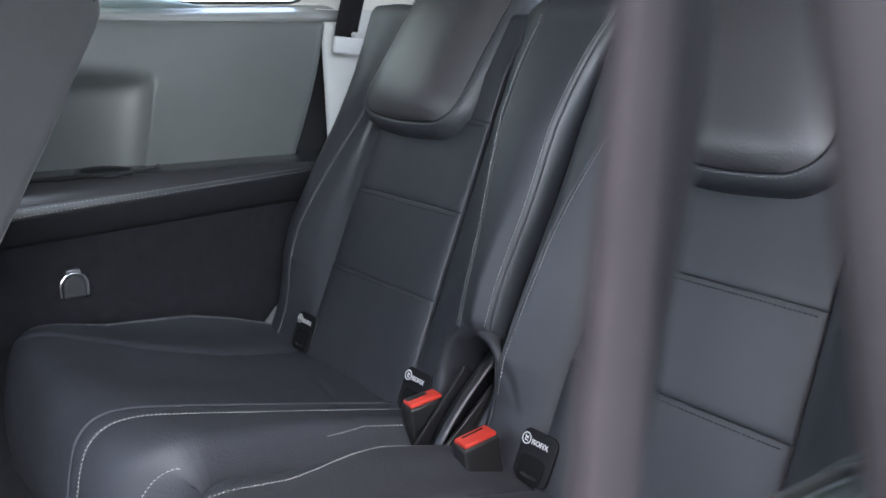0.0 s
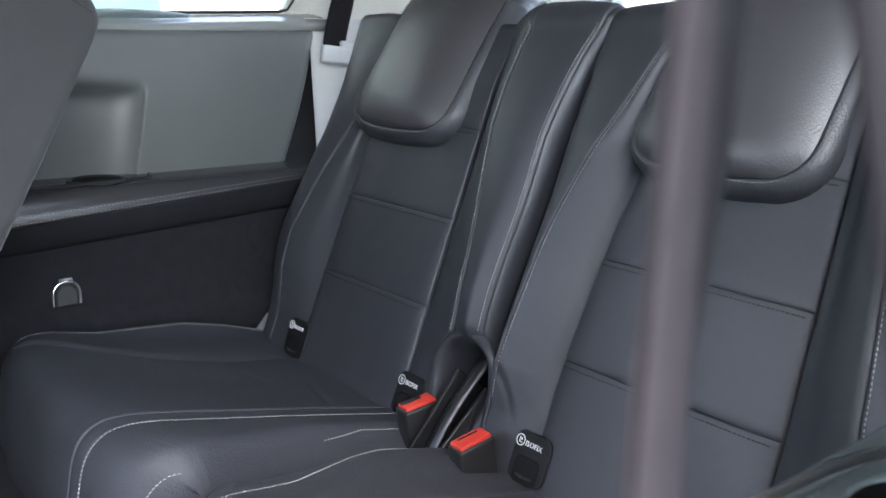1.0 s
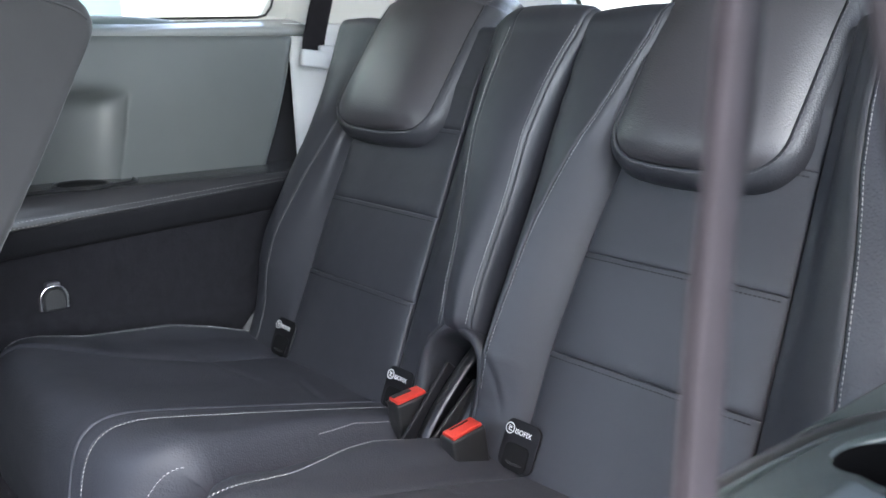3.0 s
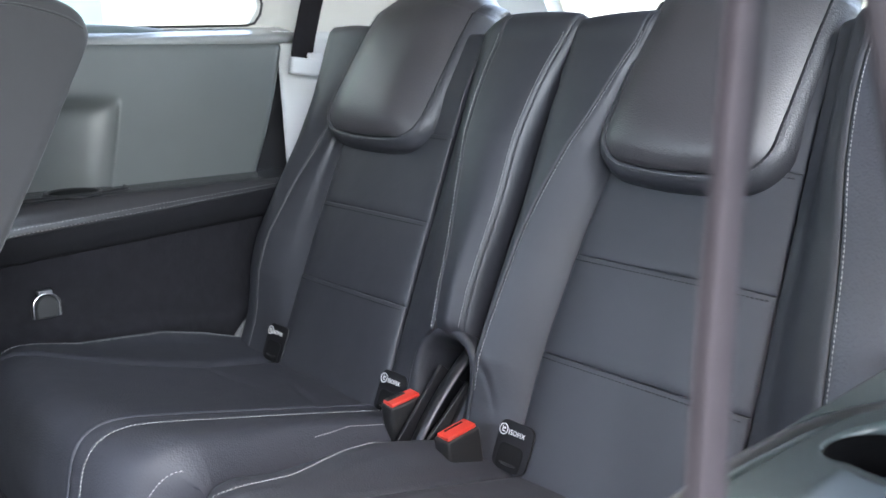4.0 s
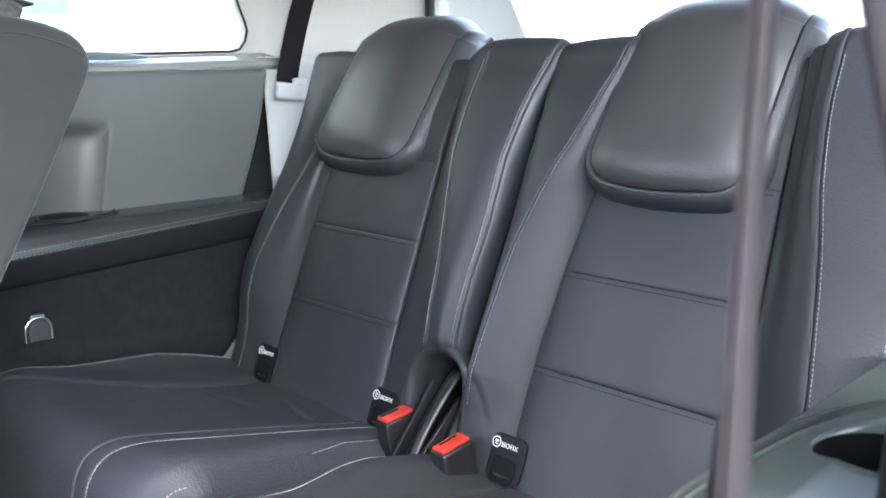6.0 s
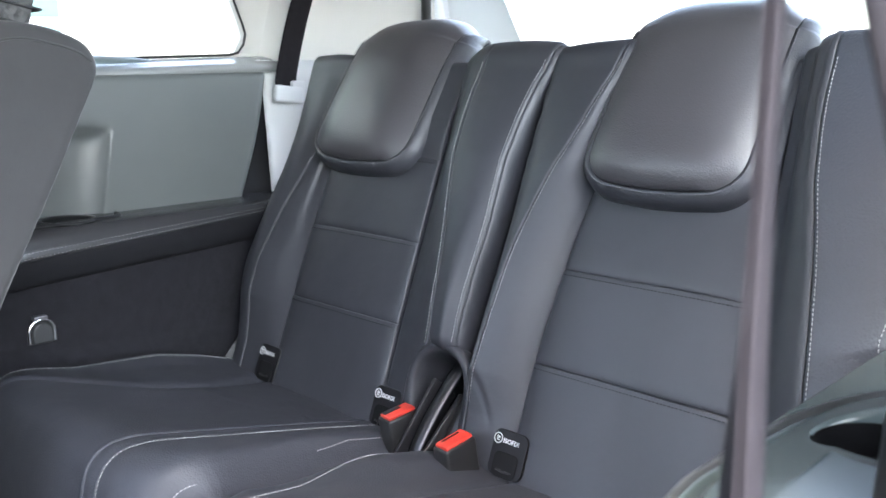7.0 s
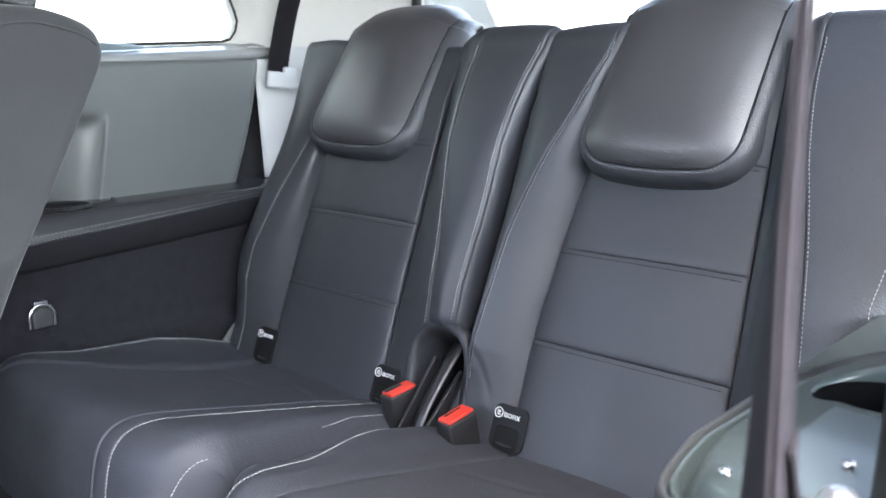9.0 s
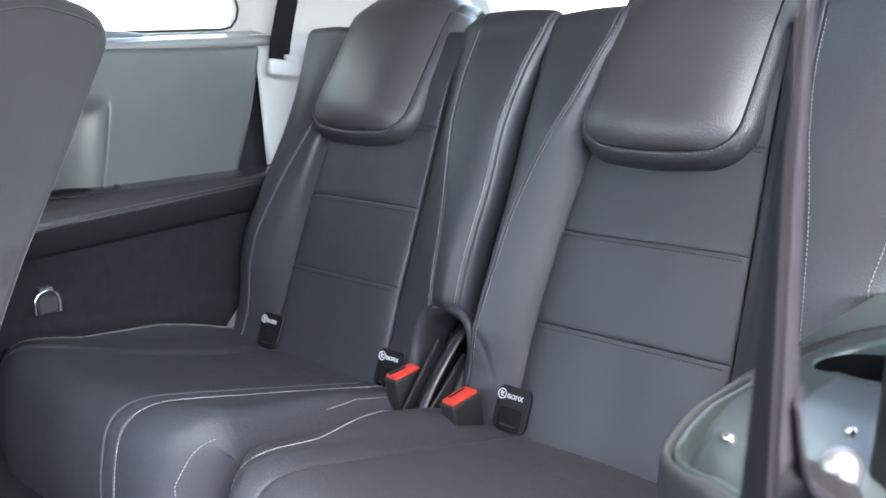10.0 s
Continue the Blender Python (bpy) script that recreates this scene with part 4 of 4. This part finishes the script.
def near_ledge():
    t = thing("wall_left_ledge", "satin grey moulded side trim with round cup holder and raised rim", "side trim", kind="structure")
    cup = np.array((0.607, -0.222))
    rim = spline([(0.76, -0.118), (0.66, -0.117), (0.60, -0.119), (0.562, -0.127), (0.537, -0.150), (0.525, -0.19), (0.521, -0.25), (0.5215, -0.30), (0.523, -0.34), (0.535, -0.395), (0.56, -0.43), (0.60, -0.455), (0.66, -0.468), (0.76, -0.472)], 140)
    zt = lambda x, y: 0.476 + 0.02 * float(np.clip((x - 0.53) / 0.06, 0, 1)) - 0.05 * max(0, -0.33 - y)
    P, hole = [], []
    ang = np.arctan2(rim[:, 1] - cup[1], rim[:, 0] - cup[0])
    for (x, y), a in zip(rim, ang):
        d = np.array((x, y)) - cup
        d /= np.linalg.norm(d)
        h = cup + d * 0.0490
        r = []
        for o, dz in ((0.003, -0.24), (0.003, -0.10), (0.003, -0.02), (0.0022, -0.005), (0.0, 0.0), (-0.0026, 0.0008), (-0.0046, -0.0006), (-0.0056, -0.0045), (-0.0066, -0.0062), (-0.0078, -0.0050), (-0.0090, -0.0014), (-0.0108, -0.0006), (-0.0124, -0.0035), (-0.0145, -0.0130), (-0.0175, -0.0175), (-0.020, -0.0180)):
            q = np.array((x, y)) + d * o
            r.append((*q, zt(x, y) + dz))
        q0 = np.array((x, y)) - d * 0.020
        for f in np.linspace(0.03, 1, 24) ** 1.5:
            q = q0 + (h - q0) * f
            lift = 0.011 * math.sin(min(1, f * 6) * math.pi / 2)
            r.append((*q, zt(*q) - 0.018 + lift * 1.75))
        r += [(*(cup + d * 0.0475), zt(*h) - 0.004), (*(cup + d * 0.0485), zt(*h) - 0.010), (*(cup + d * 0.0495), 0.44)]
        P.append(r)
    P = np.array(P)
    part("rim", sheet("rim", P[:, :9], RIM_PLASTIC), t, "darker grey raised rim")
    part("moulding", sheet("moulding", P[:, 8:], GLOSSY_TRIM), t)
    deck = [(0.519, 0.10), (0.5185, -0.10), (0.5185, -0.21), (0.5225, -0.178), (0.533, -0.146), (0.556, -0.122), (0.598, -0.1125), (0.66, -0.1105), (0.76, -0.1115), (0.76, 0.10)]
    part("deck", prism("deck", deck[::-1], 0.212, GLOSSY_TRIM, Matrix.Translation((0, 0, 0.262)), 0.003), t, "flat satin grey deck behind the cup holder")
    # the hole's shade is in the liner's colour
    part("cup_liner", lathe("cup_liner", [(0.0, 0.395), (0.0415, 0.395), (0.0428, 0.42), (0.0462, 0.470), (0.0472, 0.4845)], LINER_SHADE, Matrix.Translation((cup[0], cup[1], 0))), t, "cup holder liner coloured black for the shade inside")
    for x, y in ((0.573, -0.391), (0.626, -0.355)):
        part("screw", lathe("screw", [(0.0, 0.0024), (0.002, 0.0023), (0.0034, 0.0014), (0.0037, 0.0)], CHROME, Matrix.Translation((x, y, zt(x, y) + 0.002)), 20), t, "bright screw head")
    return t


near_ledge()
cp = np.array([[(x, y + 0.20 * (z - 0.5), z) for z in np.linspace(0.10, 1.16, 20)] for x, y in spline([(0.76, -0.46), (0.70, -0.43), (0.655, -0.40), (0.648, -0.385), (0.652, -0.35), (0.70, -0.30), (0.76, -0.28)], 40)])
piece("pillar_left_centre", sheet("pillar_left", cp, BLACK_PLASTIC), "black pillar trim beside the open door", "pillar trim")

# ---- seats ----
make_seat(-1)
make_seat(1)


# ---- buckles and the hinge between the seats ----
def buckle(x, y, z, turn, lean, slot, wide):
    m = Matrix.Translation((x, y, z)) @ Matrix.Rotation(radians(turn), 4, "Z") @ Matrix.Rotation(radians(lean), 4, "X")
    b = tagged(new("seat_belt_buckle"), "black seat belt buckle with red release button between cushions", "buckle", "belt buckles")
    body = part("body", box("buckle_body", (0.027, 0.048, 0.085), BLACK_PLASTIC, m @ Matrix.Translation((0, 0, -0.0425)), 0.004), b, "black buckle housing")
    part("button", box("button", (0.021, 0.042, 0.006), RED, m @ Matrix.Translation((0, 0, 0.0008)), 0.0018), b, "red release button")
    part("slot", box("slot", (wide, 0.027, 0.004), BLACK_PLASTIC if wide > 0.005 else CORE, m @ Matrix.Translation((-0.0055, slot, 0.0026 if wide > 0.005 else 0.0021)), 0.0006), b, "black tongue slot")
    part("stalk", box("stalk", (0.022, 0.012, 0.10), WEBBING, m @ Matrix.Translation((0, 0, -0.12)), 0.003), b)
    return b


buckle(-0.033, -0.061, 0.288, -6, 8, -0.006, 0.0075)
buckle(0.082, -0.076, 0.288, -4, 10, 0.0, 0.0032)
hinge = tagged(new("hinge"), "black steel fold-down seat hinge arms between backrests", "hinge")
for x, a, b in ((0.010, (0.020, 0.345), (-0.075, 0.245)), (0.030, (0.035, 0.330), (-0.035, 0.245))):
    p = [(x, a[0] + 0.03, a[1] + 0.006), (x, a[0], a[1]), (x, (a[0] + b[0]) / 2 - 0.006, (a[1] + b[1]) / 2 + 0.004), (x, b[0], b[1]), (x, b[0] - 0.01, b[1] - 0.05)]
    part("arm", tube("arm", p, 0.0045, DARK_STEEL, 40, 10, 2.2, up=(1, 0, 0)), hinge, "bare steel hinge arm")
part("side_plate", box("side_plate", (0.005, 0.115, 0.050), GLOSS_BLACK, Matrix.Translation((-0.006, -0.040, 0.272)) @ Matrix.Rotation(radians(48), 4, "X"), 0.002), hinge, "smooth black hinge cover")
part("plate", box("plate", (0.006, 0.10, 0.10), BLACK_PLASTIC, Matrix.Translation((0.02, -0.005, 0.24)) @ Matrix.Rotation(radians(40), 4, "X"), 0.002), hinge)

# added black sheet: stops light showing through and stands for the gap's shade
piece("seat_gap_blackout", box("seat_gap_blackout", (0.10, 0.012, 0.50), CORE, Matrix.Translation((0.035, 0.175, 0.45)) @ Matrix.Rotation(radians(-21.8), 4, "X"), 0.003), "black sheet added to keep the gap between the seat backs dark", "backing")

# ---- far side small things ----
hook = tagged(new("coat_hook"), "round dark grey bag hook with chrome surround on side panel", "hook")
hm = Matrix.Translation((-0.5565, -0.305, 0.345)) @ Matrix.Rotation(radians(90), 4, "Z") @ Matrix.Rotation(radians(90), 4, "X")
arch = [(0.0185 * math.cos(a), 0.0185 * math.sin(a)) for a in np.linspace(0, math.pi, 20)] + [(-0.0185, -0.020), (0.0185, -0.020)]
part("knob", prism("knob", [(x * 0.84, y * 0.84) for x, y in arch], 0.014, KNOB, hm, 0.003), hook, "dark grey folding hook")
part("surround", tube("surround", [hm @ Vector((x, y, 0.007)) for x, y in [(0.0185, -0.016)] + arch[:20] + [(-0.0185, -0.016)]], 0.0034, CHROME, 60, 10, up=(1, 0, 0)), hook, "chrome arched surround")
part("tab", prism("tab", rounded(0.020, 0.008, 0.002, cy=0.0205), 0.010, STEEL, hm, 0.001), hook, "small grey tab")

strap = tagged(new("seat_latch"), "light grey latch strip between cushion and side panel", "latch")

def ribbon(name, points, directions, wide, mat, n=90, thick=0.0014, curl=0.0):
    p, q = spline(points, n), np.asarray(points, float)
    at = np.r_[0, np.cumsum(np.linalg.norm(np.diff(q, axis=0), axis=1))]
    d = np.stack([np.interp(np.linspace(0, at[-1], n), at, np.asarray(directions, float)[:, k]) for k in range(3)], 1)
    P, B = [], []
    for a, w in zip(p, d):
        w = Vector(w).normalized()
        i = len(P)
        along = Vector(p[min(i + 1, n - 1)] - p[max(i - 1, 0)]).normalized()
        up = along.cross(w).normalized()
        wd = float(np.interp(i / (n - 1), np.linspace(0, 1, len(wide)), wide)) if hasattr(wide, "__len__") else wide
        P.append([Vector(a) + w * wd * (k - 0.5) + up * (curl * (1 - (2 * k - 1) ** 2) + thick / 2) for k in np.linspace(0, 1, 9)])
        B.append([Vector(a) + w * wd * (k - 0.5) + up * (curl * (1 - (2 * k - 1) ** 2) - thick / 2) for k in np.linspace(0, 1, 9)])
    return sheet(name, np.array(P), mat, back=np.array(B))


part("strip", ribbon("strip", [(-0.489, -0.056, 0.222), (-0.490, -0.032, 0.247), (-0.491, -0.010, 0.272), (-0.492, 0.012, 0.297), (-0.494, 0.030, 0.318)], [(0.5, 0.8, -0.3)] * 5, [0.018, 0.015, 0.011, 0.007, 0.005], KNOB, n=40, thick=0.004), strap)

belt = tagged(new("seat_belt"), "black seat belt running up from a pale guide", "seat belt")
part("webbing", ribbon("webbing", [(-0.606, 0.192, 0.675), (-0.612, 0.203, 0.72), (-0.615, 0.228, 0.80), (-0.612, 0.262, 0.90), (-0.60, 0.30, 1.05)], [(0.1, 1, -0.2)] * 5, 0.043, SHADED_BLACK_WEBBING), belt, "black belt webbing")
guide = part("guide", box("guide", (0.014, 0.062, 0.030), GREY_TRIM, Matrix.Translation((-0.602, 0.197, 0.680)) @ Matrix.Rotation(radians(-6), 4, "X"), 0.005), belt, "pale grey belt guide")
part("guide_bezel", box("guide_bezel", (0.010, 0.030, 0.040), GREY_TRIM, Matrix.Translation((-0.606, 0.222, 0.684)), 0.004), guide)

# near belt, beside the open door
near = tagged(new("seat_belt"), "black seat belt hanging beside the open door", "seat belt")
tail = [(0.650, -0.452, 0.505), (0.657, -0.490, 0.526), (0.664, -0.528, 0.550), (0.6655, -0.540, 0.585)]
part("webbing", ribbon("webbing", tail, [(0.80, -0.60, 0), (0.86, -0.50, 0), (0.6, -0.8, 0), (0.3, -0.95, 0)], [0.034, 0.026, 0.022, 0.022], WEBBING, n=60, thick=0.002), near, "belt webbing turning into its anchor")
run, broad, facing = [], [], []
for z, wide, turn in ((0.56, 0.0185, 7), (0.60, 0.0175, 8), (0.65, 0.0160, 10), (0.70, 0.0145, 13), (0.74, 0.0140, 15), (0.80, 0.0140, 15), (0.92, 0.0140, 15), (1.10, 0.0140, 15)):
    dx, dy = -math.sin(radians(turn)), math.cos(radians(turn))
    shift = 0.002 * min(1.0, max(0.0, (z - 0.67) / 0.06))
    run.append((0.6607 - 0.047 * (z - 0.7) + shift + dx * wide / 2, -0.5462 + 0.086 * (z - 0.7) + dy * wide / 2, z))
    broad.append(wide)
    facing.append((dx, dy, 0))
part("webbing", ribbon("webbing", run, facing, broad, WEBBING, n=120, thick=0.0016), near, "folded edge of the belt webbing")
fold = []
for z, turn in ((0.50, 38), (0.54, 35), (0.58, 31.5), (0.62, 27.5), (0.66, 24), (0.70, 21), (0.80, 19.5), (0.90, 19.5), (1.00, 19.5), (1.085, 19.5)):
    dx, dy = -math.sin(radians(turn)), math.cos(radians(turn))
    near_edge = (0.6607 - 0.047 * (z - 0.7) + 0.002 * min(1.0, max(0.0, (z - 0.67) / 0.06)), -0.5462 + 0.086 * (z - 0.7))
    fold.append((near_edge[0] + dx * 0.022, near_edge[1] + dy * 0.022, z, dx, dy, 0.044))
# the dark tone here is the shade on this face
part("webbing", ribbon("webbing", [q[:3] for q in fold], [(q[3], q[4], 0) for q in fold], [q[5] for q in fold], SHADED_BLACK_WEBBING, n=120), near, "belt webbing turned edge-on, its shaded face coloured dark")
# second, paler sheet added to show the inner face as lit
part("webbing", ribbon("webbing", [(q[0] - 0.0020, q[1] - 0.0010, q[2]) for q in fold], [(q[3], q[4], 0) for q in fold], 0.043, WEBBING, n=120), near, "added paler layer for the lit inner face of the belt")
# darkest tone: shade on the upper run, put into its colour
part("webbing", ribbon("webbing", [(0.756, -0.552, 0.55), (0.733, -0.542, 0.63), (0.702, -0.529, 0.73), (0.672, -0.517, 0.83), (0.634, -0.501, 0.95), (0.60, -0.49, 1.06)], [(0.6, 0.8, 0)] * 6, 0.046, DEEP_SHADE_WEBBING, n=90), near, "upper run of belt webbing, coloured darker for shade")
anchor = part("anchor", prism("anchor", rounded(0.050, 0.036, 0.014), 0.012, BLACK_PLASTIC, Matrix.Translation((0.640, -0.452, 0.497)) @ Matrix.Rotation(radians(-25), 4, "Z") @ Matrix.Rotation(radians(14), 4, "X"), 0.004, 3), near, "black belt anchor cover")
part("anchor_bolt", lathe("anchor_bolt", [(0.0, 0.0085), (0.004, 0.0082), (0.0075, 0.006), (0.0095, 0.0025), (0.010, -0.006)], BOLT, Matrix.Translation((0.648, -0.434, 0.512)), 24), anchor, "bright bolt head")


# ---- the second-row seat ----
def second_row():
    st = thing("second_row_seat", "dark grey second-row seat back with padded headrest", "car seat")
    prof = spline([(-0.60, 0.20), (-0.565, 0.28), (-0.484, 0.457), (-0.41, 0.599), (-0.372, 0.676), (-0.350, 0.722), (-0.350, 0.741), (-0.362, 0.757), (-0.39, 0.769), (-0.425, 0.776), (-0.458, 0.775), (-0.488, 0.758), (-0.505, 0.72), (-0.55, 0.62), (-0.64, 0.42), (-0.72, 0.22)], 260)
    mid = prof.mean(0)
    # the cover puckers where it is drawn round the edge
    pucker = lambda k, z: 0.0011 * math.exp(-((k - 0.97) / 0.02) ** 2) * math.sin(330 * z + 2.5 * math.sin(61 * z)) * (0.5 + 0.5 * math.sin(47 * z + 1))
    P = []
    for x, k in ((-0.188, 0.0), (-0.187, 0.80), (-0.186, 0.93), (-0.189, 0.97), (-0.194, 0.99), (-0.205, 1.0), (-0.35, 1.0), (-0.55, 1.0), (-0.585, 0.99), (-0.60, 0.95), (-0.605, 0.0)):
        P.append([(x, *(mid + (q - mid) * (k if k < 0.9 else 1) - (0 if k < 0.9 else 1) * (q - mid) / np.linalg.norm(q - mid) * (1 - k) * 0.2 + (q - mid) / np.linalg.norm(q - mid) * pucker(k, q[1]))) for q in prof])
    part("backrest", sheet("backrest", np.array(P), SUEDE), st, "dark grey cloth-backed backrest")
    q = spline([(-0.345 - 0.012, 0.735), (-0.372, 0.745), (-0.40, 0.7535), (-0.43, 0.758), (-0.47, 0.752)], 40)
    part("piping", tube("piping", [(-0.1862, y, z) for y, z in q], 0.0014, SUEDE, 50, 8, up=(1, 0, 0)), st)
    part("headrest", box("headrest", (0.24, 0.11, 0.17), CRUMPLED, Matrix.Translation((-0.322, -0.443, 0.858)) @ Matrix.Rotation(radians(-16), 4, "X"), 0.010, 5), st, "black leather headrest")
    for z, y0 in ((0.789, -0.3955), (0.7715, -0.4015)):
        q = spline([(-0.32, y0 + 0.0015, z), (-0.225, y0 + 0.0015, z), (-0.2035, y0 - 0.008, z), (-0.2015, y0 - 0.03, z + 0.004), (-0.2015, y0 - 0.09, z + 0.018)], 40)
        part("headrest_piping", tube("headrest_piping", q, 0.0016, BLACK_PLASTIC, 50, 8), st)
    for x in (-0.37, -0.27):
        part("post", tube("post", [(x, -0.47, 0.74), (x, -0.462, 0.80)], 0.006, CHROME, 12, 10, up=(1, 0, 0)), st, "chrome headrest post")
    part("cushion", box("cushion", (0.42, 0.48, 0.14), LEATHER, Matrix.Translation((-0.396, -0.86, 0.30)), 0.04, 5), st)
    part("base", box("base", (0.36, 0.40, 0.24), BLACK_PLASTIC, Matrix.Translation((-0.396, -0.84, 0.12)), 0.02), st)
    return st


second_row()
